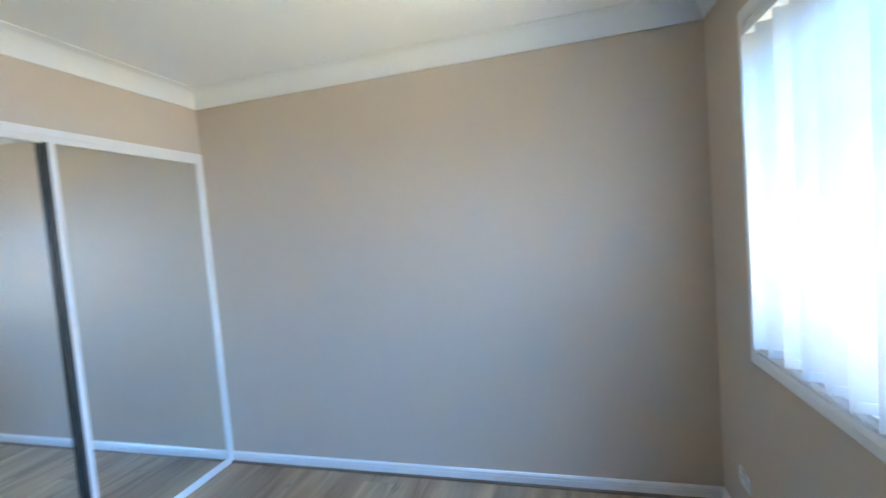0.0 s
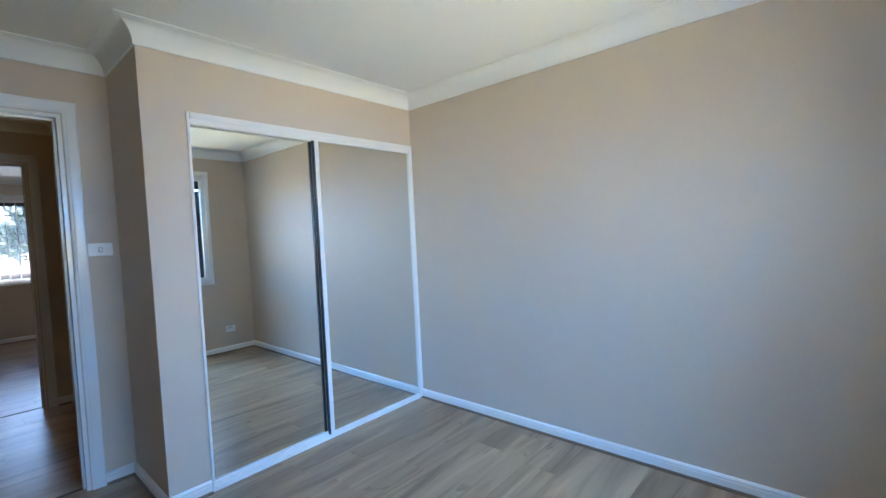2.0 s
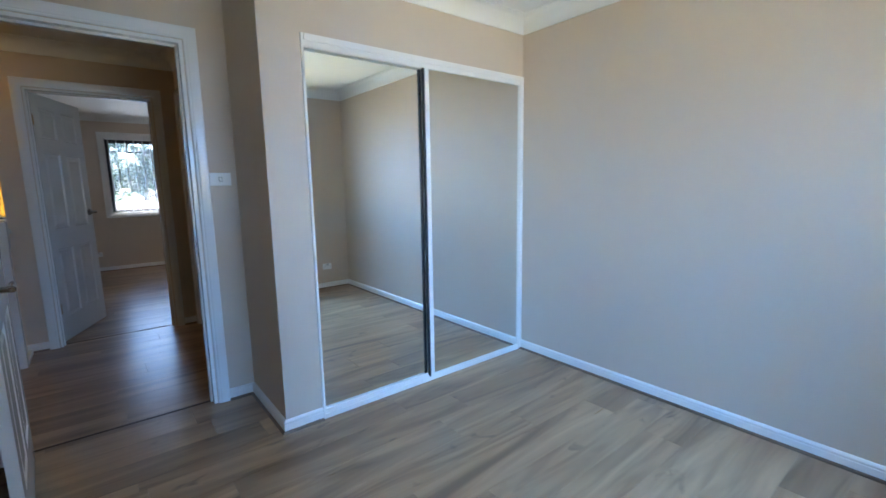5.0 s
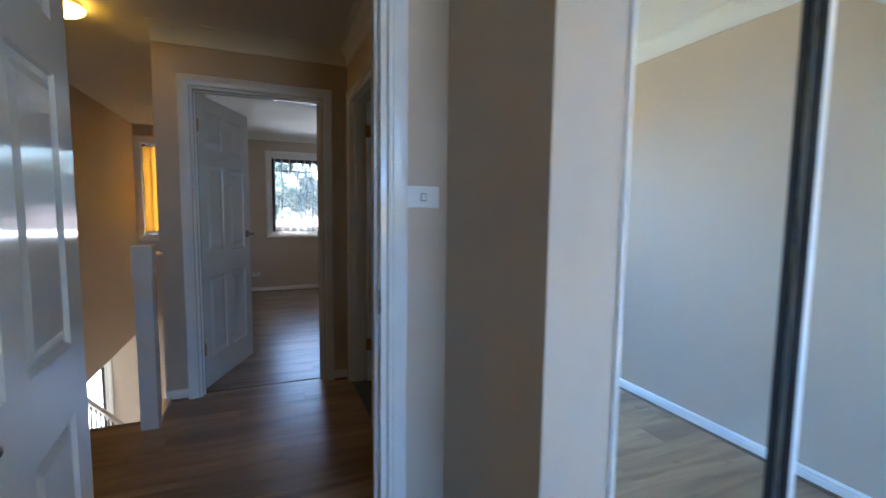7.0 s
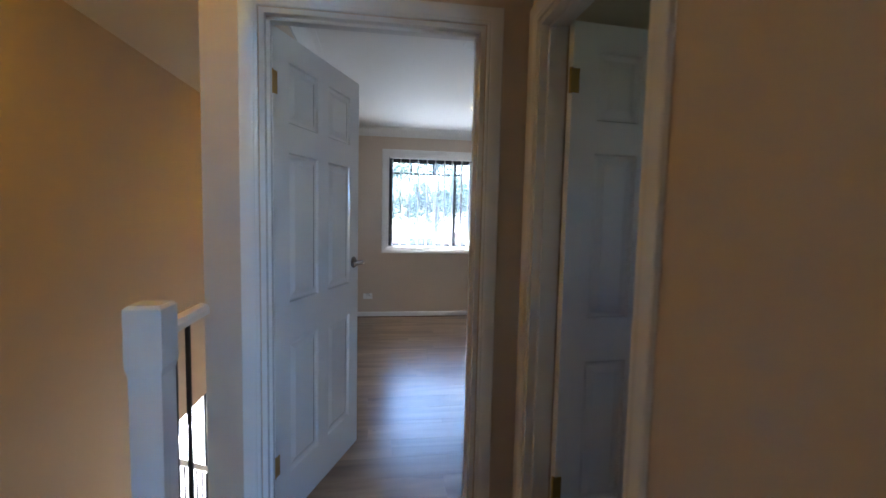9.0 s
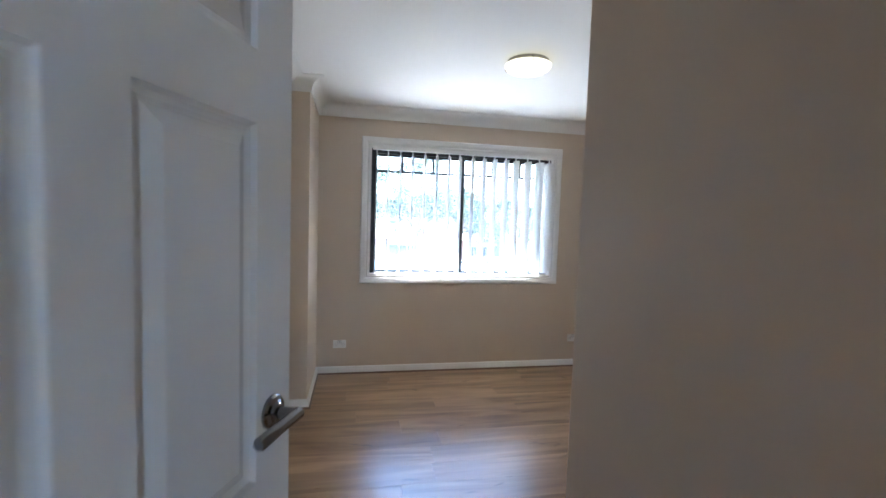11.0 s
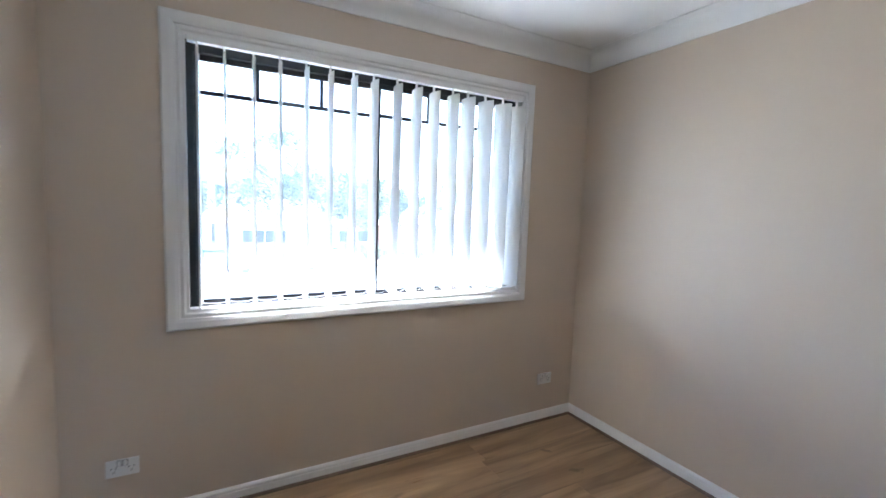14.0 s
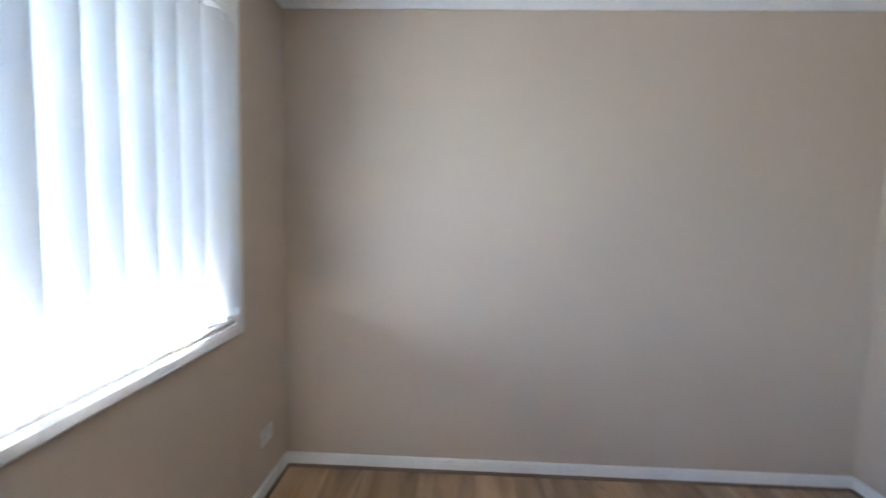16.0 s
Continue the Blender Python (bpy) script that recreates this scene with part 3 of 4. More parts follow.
# ---- windows ----
def window(name, label, rect, wall_y, into, bars, mullion):
    """A sliding window in a wall along x. into: +1 where the room lies at larger y, -1 where it lies at smaller y."""
    x0, x1, z0, z1 = rect
    ob = tagged(new(name), label, "window", "", "structure")
    at = lambda d: wall_y - into * d                       # d metres outward from the room's wall face
    def slab_of(s, xa, xb, da, db, za, zb, c=0.0):
        ya, yb = sorted((at(da), at(db)))
        return s.box(xa, xb, ya, yb, za, zb, c)
    shape = [(0.0, 0.0), (0.0, 0.009), (0.007, 0.015), (0.013, 0.015), (0.0155, 0.009), (0.023, 0.009), (0.026, 0.017), (0.040, 0.021), (0.067, 0.021), (0.074, 0.016), (0.077, 0.006), (0.077, 0.0)]
    loop = [(x0, z0), (x0, z1), (x1, z1), (x1, z0)]
    part("architrave", Shape().sweep(loop, True, shape, lambda a, z, w: (a, wall_y + into * w, z)), TRIM, ob, "moulded white timber architrave")
    rev = Shape()
    t = 0.012
    for xa, xb, za, zb in ((x0, x0 + t, z0, z1), (x1 - t, x1, z0, z1), (x0 + t, x1 - t, z0, z0 + t), (x0 + t, x1 - t, z1 - t, z1)):
        slab_of(rev, xa, xb, -0.008, 0.044, za, zb)
    part("reveal", rev, TRIM, ob, "white timber reveal and sill board")
    x0, x1, z0, z1 = x0 + t, x1 - t, z0 + t, z1 - t
    fw, fb, fd0, fd1 = 0.028, 0.009, 0.044, 0.105
    fr = Shape()
    for xa, xb, za, zb in ((x0, x0 + fw, z0, z1), (x1 - fw, x1, z0, z1), (x0 + fw, x1 - fw, z0, z0 + fb), (x0 + fw, x1 - fw, z1 - 0.046, z1)):
        slab_of(fr, xa, xb, fd0, fd1, za, zb, 0.002)
    part("window_frame", fr, BLACK, ob, "black aluminium outer frame")
    for k, (xa, xb) in enumerate(((x0 + fw, mullion + 0.018), (mullion - 0.018, x1 - fw))):
        da = 0.047 + 0.024 * (1 - k)
        sash = Shape()
        sw = 0.024
        za, zb = z0 + fb, z1 - 0.046
        for q in ((xa, xa + sw, za, zb), (xb - sw, xb, za, zb), (xa + sw, xb - sw, za, za + 0.016), (xa + sw, xb - sw, zb - sw, zb)):
            slab_of(sash, q[0], q[1], da, da + 0.022, q[2], q[3], 0.0015)
        s_ob = part("sash", sash, BLACK, ob, "black sliding sash")
        slab_of(pane := Shape(), xa + sw - 0.004, xb - sw + 0.004, da + 0.009, da + 0.013, za + sw - 0.004, zb - sw + 0.004)
        p_ob = part("pane", pane, GLASS, s_ob, "clear glass pane")
        p_ob.visible_shadow = False
        if bars:
            slab_of(cross := Shape(), xa + sw, xb - sw, da + 0.002, da + 0.008, 1.836, 1.856)
            part("glazing_bar", cross, BLACK, s_ob)
            for bx in bars[k]:
                slab_of(up := Shape(), bx - 0.009, bx + 0.009, da + 0.0025, da + 0.0075, 1.856, zb - sw)
                part("glazing_bar", up, BLACK, s_ob)
    return ob


window("window_1", "white-trimmed sliding window in the first bedroom", WIN1, S1, 1, (), 1.46)
window("window_2", "black-framed sliding window with a barred top row", WIN, F, -1, ((0.878, 1.165), (1.732, 2.010)), 1.450)
window("window_3", "narrow stairwell window behind amber blinds", STAIRWIN, F, -1, (), -0.70)
window("window_4", "wide window of the lower room", (-5.6, -1.6, -2.45, -0.65), F, -1, (), -3.7)


# ---- vertical blinds ----
def slat_shape(width, z0, z1):
    """A soft, slightly bowed cloth slat round its own upright axis, with a hem pocket at its foot."""
    s, n = Shape(), 6
    rows = [z0, z0 + 0.03, z0 + 0.032, (z0 + z1) / 2, z1 - 0.02, z1]
    pts = []
    for side in (0, 1):
        for z in rows:
            thick = 0.0016 if z <= z0 + 0.031 else 0.0007
            for i in range(n + 1):
                u = i / n - 0.5
                pts.append((0.010 * (u * u * 4 - 0.5) + (thick if side else -thick), u * width, z))
    m, r = n + 1, len(rows)
    faces = []
    for j in range(r - 1):
        for i in range(n):
            a = j * m + i
            faces += [(a, a + 1, a + m + 1, a + m), (r * m + a, r * m + a + m, r * m + a + m + 1, r * m + a + 1)]
    rim = [i for i in range(m)] + [j * m + n for j in range(1, r)] + [(r - 1) * m + i for i in range(n - 1, -1, -1)] + [j * m for j in range(r - 2, 0, -1)]
    faces += [(rim[i], rim[(i + 1) % len(rim)], r * m + rim[(i + 1) % len(rim)], r * m + rim[i]) for i in range(len(rim))]
    return s.add(pts, faces)


def vertical_blind(label, x0, x1, y, z0, z1, xs, turns, width, cloth):
    ob = thing("vertical_blind", label, "blind")
    part("headrail", Shape().box(x0, x1, y - 0.014, y + 0.022, z1 + 0.030, z1 + 0.053, 0.003), PLASTIC, ob, "white aluminium headrail")
    shape = slat_shape(width, z0, z1)
    me = shape.mesh("slat", cloth, True)
    hook = Shape().box(-0.004, 0.004, -0.006, 0.006, z1 - 0.008, z1 + 0.032, 0.001).mesh("hanger", PLASTIC)
    weight = Shape().box(-0.0022, 0.0022, -width / 2 + 0.004, width / 2 - 0.004, z0 + 0.003, z0 + 0.028).mesh("weight", PLASTIC)
    for x, a in zip(xs, turns):
        s_ob = new("slat", me)
        s_ob.matrix_world = pose(x, y, 0, random.uniform(-0.25, 0.25), random.uniform(-0.25, 0.25), a)
        s_ob.parent = ob
        for kind, data in (("hanger", hook), ("weight", weight)):
            o = new(kind, data)
            o.parent = s_ob
    # bead chain that joins the slats' feet, in slack loops
    for off in (-0.42 * width, 0.42 * width):
        chain, pts = Shape(), []
        for (xa, ta), (xb, tb) in zip(list(zip(xs, turns))[:-1], list(zip(xs, turns))[1:]):
            for k in range(6):
                u = k / 6
                a, x = radians(ta + (tb - ta) * u), xa + (xb - xa) * u
                pts.append((x - math.sin(a) * off, y + math.cos(a) * off, z0 + 0.010 - 0.016 * (1 - (2 * u - 1) ** 2)))
        chain.tube(pts, 0.0012, 5)
        part("chain", chain, PLASTIC, ob, "fine white linking chain")
    return ob


xs2 = [0.636 + 0.1093 * k for k in range(16)]
turns2 = [-3, -3, -2, -3, -2, -1, 0, 1, 2, 4, 5, 7, 12, 18, 26, 36]
vertical_blind("cream vertical blind turned open across the second window", WIN[0] + 0.02, WIN[1] - 0.02, F - 0.012, WIN[2] + 0.026, WIN[3] - 0.066, xs2, turns2, 0.112, FABRIC)
xs1 = [0.713 + 0.1020 * k for k in range(16)]
turns1 = [156 + random.uniform(-4, 4) for _ in xs1]
vertical_blind("cream vertical blind nearly closed across the first window", WIN1[0] + 0.02, WIN1[1] - 0.02, S1 + 0.012, WIN1[2] + 0.026, WIN1[3] - 0.066, xs1, turns1, 0.112, FABRIC)
xs3 = [-1.005 + 0.098 * k for k in range(7)]
vertical_blind("amber vertical blind closed across the stairwell window", STAIRWIN[0] + 0.02, STAIRWIN[1] - 0.02, F + 0.0, STAIRWIN[2] + 0.045, STAIRWIN[3] - 0.066, xs3, [78 + random.uniform(-4, 4) for _ in xs3], 0.112, AMBER)

# ---- mirrored wardrobe ----
wardrobe = thing("wardrobe", "built-in wardrobe with two sliding mirror doors", "wardrobe", (1.25, WR, 0))
WX = EAST - 1.25 - 0.002
for xa, xb in ((0, 0.014), (WX - 0.030, WX)):
    part("side_jamb", Shape().box(xa, xb, -0.012, 0.085, 0.0, 2.008, 0.003), TRACK, wardrobe, "white side jamb")
part("head_jamb", Shape().box(0.016, WX - 0.033, -0.012, 0.085, 1.974, 2.008, 0.003), TRACK, wardrobe, "white head jamb")
low = Shape().box(0.016, WX - 0.033, -0.010, 0.085, 0.0, 0.016)
for y in (-0.010, 0.016, 0.042, 0.070):
    low.box(0.016, WX - 0.033, y, y + 0.004, 0.016, 0.026)
part("bottom_track", low, TRACK, wardrobe, "white double floor track")
top = Shape()
for y in (-0.006, 0.020, 0.048):
    top.box(0.016, WX - 0.033, y, y + 0.004, 1.948, 1.974)
part("top_track", top, TRACK, wardrobe, "white double head track")


def mirror_door(x0, x1, y, label, wl, wr):
    d = new("sliding_door")
    d.parent = wardrobe
    tagged(d, label)
    z0, z1 = 0.020, 1.968
    stiles = Shape().box(x0, x0 + wl, y, y + 0.024, z0, z1, 0.002).box(x1 - wr, x1, y, y + 0.024, z0, z1, 0.002)
    stiles.box(x0 + wl, x1 - wr, y, y + 0.024, z0, z0 + 0.016, 0.002).box(x0 + wl, x1 - wr, y, y + 0.024, z1 - 0.010, z1, 0.002)
    part("door_frame", stiles, TRACK, d, "white steel door frame")
    part("mirror", Shape().box(x0 + wl - 0.004, x1 - wr + 0.004, y + 0.008, y + 0.012, z0 + 0.012, z1 - 0.006), MIRROR, d, "full-height silver mirror")
    part("backing", Shape().box(x0 + wl - 0.004, x1 - wr + 0.004, y + 0.013, y + 0.018, z0 + 0.012, z1 - 0.006), NEARBLACK, d)
    return d


mirror_door(0.745, WX - 0.024, -0.004, "front sliding mirror door", 0.030, 0.010)
mirror_door(0.015, 0.790, 0.024, "rear sliding mirror door", 0.010, 0.030)
# near-black strip over the stile's edge, darkening the gap between the doors like shade
part("gap_shade_strip", Shape().box(0.7400, 0.7446, -0.0025, 0.0235, 0.022, 1.966), NEARBLACK, wardrobe, "near-black strip painted in for the shaded gap between the doors")


# ---- switches and power outlets ----
def wall_plate(name, label, category, x, z, y, into, w, h, sockets, rockers, group=""):
    """A wall plate on a wall along x; sockets: centres of three-slot outlets; rockers: centres of switches."""
    ob = thing(name, label, category, (x, y, z), 0 if into < 0 else 180, group)
    part("plate", Shape().box(-w / 2, w / 2, -0.009, 0, -h / 2, h / 2, 0.003), PLASTIC, ob)
    for sx in sockets:
        s = Shape()
        for dx, dz, a in ((-0.008, 0.006, 30), (0.008, 0.006, -30), (0, -0.010, 0)):
            q = Shape().box(-0.0012, 0.0012, -0.0098, -0.0085, -0.0045, 0.0045)
            s.add(q.moved(pose(sx + dx, 0, dz - 0.004, 0, a, 0)).v, q.f)
        part("socket", s, SLOT, ob, "dark three-slot socket")
    for rx, rz in rockers:
        part("rocker", Shape().box(rx - 0.0065, rx + 0.0065, -0.0135, -0.008, rz - 0.010, rz + 0.010, 0.0015), PLASTIC, ob, "small rocker switch")
        part("rocker_surround", Shape().box(rx - 0.010, rx + 0.010, -0.0105, -0.0085, rz - 0.0135, rz + 0.0135, 0.001), GREY, ob, "grey switch surround")
    return ob


wall_plate("light_switch", "white single light switch on the beige wall", "switch", 0.962, 1.318, D1, -1, 0.112, 0.072, (), ((0.0, 0.0),))
wall_plate("power_outlet", "white double power outlet above the skirting", "outlet", 0.344, 0.272, F, -1, 0.115, 0.072, (-0.030, 0.030), ((-0.010, 0.022), (0.010, 0.022)), "power outlets")
wall_plate("power_outlet", "white double power outlet near the corner", "outlet", 2.622, 0.284, F, -1, 0.115, 0.072, (-0.030, 0.030), ((-0.010, 0.022), (0.010, 0.022)), "power outlets")
wall_plate("power_outlet", "white double power outlet under the blind-covered window", "outlet", 2.58, 0.272, S1, 1, 0.115, 0.072, (-0.030, 0.030), ((-0.010, 0.022), (0.010, 0.022)), "power outlets")


# ---- ceiling lamps ----
def oyster_light(label, x, y, r, glow):
    ob = thing("ceiling_light", label, "lamp", (x, y, H))
    part("base", Shape().lathe([(r * 0.90, 0), (r * 0.92, -0.006), (r * 0.92, -0.018), (r * 0.84, -0.024)], 36), CHROME, ob, "brushed metal base", True)
    rings = [(r * 0.72, -0.020)] + [(r * math.cos(radians(a)) ** 0.8, -0.026 - 0.050 * math.sin(radians(a))) for a in (0, 12, 25, 38, 50, 62, 74, 84)] + [(0.004, -0.0765)]
    part("bowl", Shape().lathe(rings, 40), glow, ob, "lit frosted glass bowl", True)
    for k in range(3):
        a = radians(20 + 120 * k)
        c, q = math.cos(a), math.sin(a)
        clip = Shape().tube([(r * 0.78 * c, r * 0.78 * q, -0.012), (r * 1.03 * c, r * 1.03 * q, -0.016), (r * 1.05 * c, r * 1.05 * q, -0.034), (r * 0.97 * c, r * 0.97 * q, -0.046)], 0.0035, 8)
        part("clip", clip, CHROME, ob, "small metal clip", True)
    return ob


oyster_light("round frosted glass ceiling light, lit, with metal clips", 1.472, 7.60, 0.138, LAMP_ROOM)
oyster_light("round glass ceiling light glowing amber over the stair", -0.53, 4.95, 0.110, LAMP_HALL)

# ---- stair ----
stair = thing("staircase", "straight staircase leading down from the landing", "stairs", (SW, VOID_Y, 0))
RISE, GO, WIDE = 0.18, 0.25, VOID_X - SW
for k in range(1, 15):
    tread = Shape().box(0.002, WIDE - 0.002, (k - 1) * GO - 0.02, k * GO, -k * RISE - 0.03, -k * RISE, 0.006)
    part("tread", tread, BEAD, stair, "brown timber tread")
    part("riser", Shape().box(0.002, WIDE - 0.002, (k - 1) * GO, (k - 1) * GO + 0.015, -k * RISE, -(k - 1) * RISE - 0.03), TRIM, stair, "white riser")
part("nosing", Shape().box(0.002, WIDE - 0.05, -0.03, 0.016, -0.03, 0.001, 0.006), BEAD, stair, "brown timber nosing at the top")


def twisted_bar(s, x, y, z0, z1, half=0.0065):
    """A square iron bar, twisted in its middle."""
    n, pts = 48, []
    for j in range(n + 1):
        u = j / n
        z = z0 + (z1 - z0) * u
        a = radians(360 * 5 * min(max((u - 0.22) / 0.40, 0), 1))
        for i in range(4):
            t = a + math.pi / 4 + i * math.pi / 2
            pts.append((x + half * 1.414 * math.cos(t), y + half * 1.414 * math.sin(t), z))
    s.add(pts, [(4 * j + i, 4 * j + (i + 1) % 4, 4 * j + 4 + (i + 1) % 4, 4 * j + 4 + i) for j in range(n) for i in range(4)] + [(3, 2, 1, 0), (4 * n, 4 * n + 1, 4 * n + 2, 4 * n + 3)])
    return s


def newel(x, y, z0, z1, w):
    """A square post with a stopped chamfer below its head and a bevelled cap."""
    s, h = Shape(), w / 2
    levels = [(z0, h - 0.006, 0.0), (z1 - 0.20, h - 0.006, 0.0), (z1 - 0.175, h, 0.0), (z1 - 0.010, h, 0.0), (z1, h - 0.010, 0.0)]
    pts = []
    for z, r, _ in levels:
        pts += [(x - r, y - r, z), (x + r, y - r, z), (x + r, y + r, z), (x - r, y + r, z)]
    return s.add(pts, [(4 * j + i, 4 * j + (i + 1) % 4, 4 * j + 4 + (i + 1) % 4, 4 * j + 4 + i) for j in range(len(levels) - 1) for i in range(4)] + [(3, 2, 1, 0), (16, 17, 18, 19)])


rail = [(-0.030, 0.0), (0.030, 0.0), (0.030, 0.020), (0.022, 0.034), (0.0, 0.040), (-0.022, 0.034), (-0.030, 0.020)]
NX, NY = -0.160, 4.750
guard = thing("balustrade", "short white balustrade with black twisted iron balusters", "balustrade", (0, 0, 0))
part("newel_post", newel(NX, NY, -0.28, 1.065, 0.098), GLOSS, guard, "white gloss square newel post")
part("handrail", Shape().sweep([(NX, NY + 0.05), (NX, D2 - 0.001)], False, rail, lambda a, b, w: (a, b, 0.955 + w)), GLOSS, guard, "white moulded handrail")
part("base_rail", Shape().box(NX - 0.045, NX + 0.045, NY + 0.05, D2 - 0.016, 0.0005, 0.028, 0.004), GLOSS, guard, "white base rail")
for y in (4.885, 4.985):
    part("baluster", twisted_bar(Shape(), NX, y, 0.02, 0.958), IRON, guard, "black twisted iron baluster")

guard = thing("balustrade", "short white railing on a ledge of the warm stairwell wall", "balustrade", (0, 0, 0))
part("handrail", Shape().sweep([(SW + 0.05, VOID_Y), (SW + 0.05, 5.36)], False, rail, lambda a, b, w: (a, b, 0.925 + w)), GLOSS, guard, "white moulded handrail")
part("ledge", Shape().box(SW + 0.001, SW + 0.10, VOID_Y + 0.005, 5.40, -0.30, -0.125, 0.006), GLOSS, guard, "white ledge under the balusters")
for k in range(4):
    part("baluster", twisted_bar(Shape(), SW + 0.05, 4.90 + 0.12 * k, -0.13, 0.93), IRON, guard, "black twisted iron baluster")

guard = thing("balustrade", "sloping white stair balustrade beside the lower room", "balustrade", (0, 0, 0))
slope = RISE / GO
zr = lambda y: -0.60 - slope * (y - 6.93)
part("handrail", Shape().sweep([(6.93, zr(6.93)), (8.75, zr(8.75))], False, [(0.0, -0.03), (0.045, -0.03), (0.050, 0.0), (0.045, 0.03), (0.0, 0.03)], lambda a, b, w: (SW - 0.05 + w, a, b)), GLOSS, guard, "white sloping handrail")
part("string", Shape().sweep([(6.93, zr(6.93) - 0.98), (8.75, zr(8.75) - 0.98)], False, [(0.0, -0.02), (0.20, -0.02), (0.20, 0.02), (0.0, 0.02)], lambda a, b, w: (SW - 0.05 + w, a, b)), GLOSS, guard, "white sloping string board")
part("newel_post", newel(SW - 0.05, 8.80, LOWER, zr(8.8) + 0.12, 0.09), GLOSS, guard)
for k in range(14):
    y = 7.03 + 0.125 * k
    part("baluster", twisted_bar(Shape(), SW - 0.05, y, zr(y) - 0.82, zr(y) + 0.01), IRON, guard)

# lower room: glazed double door with red ornaments
glazed = thing("glazed_door", "white glazed double door with red ornaments in the lower room", "door", (-6.098, 7.4, LOWER))
part("door_frame", Shape().box(0, 0.05, -0.9, -0.8, 0, 2.1, 0.004).box(0, 0.05, 0.8, 0.9, 0, 2.1, 0.004).box(0, 0.05, -0.8, 0.8, 2.0, 2.1, 0.004).box(0.004, 0.05, -0.06, 0.06, 0.001, 2.0, 0.004), TRIM, glazed)
for y in (-0.42, 0.42):
    part("pane", Shape().box(0.010, 0.016, y - 0.37, y + 0.37, 0.004, 2.0), GLASS, glazed, "clear glass pane").visible_shadow = False
    for z in (0.55, 1.0, 1.45):
        part("bar", Shape().box(0.017, 0.030, y - 0.36, y + 0.36, z - 0.012, z + 0.012), TRIM, glazed)
        part("ornament", Shape().lathe([(0.03, 0.0), (0.07, 0.03), (0.02, 0.06)], 10, (0.017, y, z + 0.18), "x"), REDBROWN, glazed, "small red-brown ornament", True)

# ---- outside: ground, street, opposite side ----
structure("ground", Shape().box(-900, 900, -900, 900, GROUND - 0.5, GROUND), GRASS, "sunlit dry lawn and ground", "ground")
structure("pavement", Shape().box(-8, 8, F + 0.5, F + 9, GROUND, GROUND + 0.03), CONCRETE, "pale concrete forecourt in full sun", "pavement")
structure("road", Shape().box(-120, 120, F + 13, F + 22, GROUND, GROUND + 0.02), ASPHALT, "sunlit grey street", "road")
for y, name in ((F + 12.85, "kerb"), (F + 22.0, "kerb")):
    structure(name, Shape().box(-120, 120, y, y + 0.15, GROUND, GROUND + 0.14, 0.02), CONCRETE, "concrete kerb beside the street", "kerb")
structure("pavement", Shape().box(-120, 120, F + 23.4, F + 25, GROUND, GROUND + 0.05), CONCRETE, "concrete footpath across the street", "pavement")
structure("pavement", Shape().box(-14, 20, F + 25, F + 30, GROUND, GROUND + 0.04), CONCRETE, "pale concrete driveway across the street", "pavement")
# roof out of view, added so its eaves keep the sun to the sill
roof = Shape()
x0, x1, y0, y1 = -7.0, EAST + 0.65, S1 - 0.65, F + 0.42
roof.add([(x0, y0, H + 0.13), (x1, y0, H + 0.13), (x1, y1, H + 0.13), (x0, y1, H + 0.13), (x0, y0, H + 0.30), (x1, y0, H + 0.30), (x1, y1, H + 0.30), (x0, y1, H + 0.30),
          ((x0 + x1) / 2, y0 + 4.6, H + 2.4), ((x0 + x1) / 2, y1 - 4.6, H + 2.4)],
         [(0, 3, 2, 1), (0, 1, 5, 4), (1, 2, 6, 5), (2, 3, 7, 6), (3, 0, 4, 7), (4, 5, 8), (5, 6, 9, 8), (6, 7, 9), (7, 4, 8, 9)])
structure("roof", roof, ROOF, "unseen hipped tile roof, added with eaves that shade the windows", "roof")
structure("wall_outer_west", flat_wall("x", S1 - 0.2, 4.7, LOWER, H, -2.6, -2.4), CREAM, "rendered outside wall", "wall")


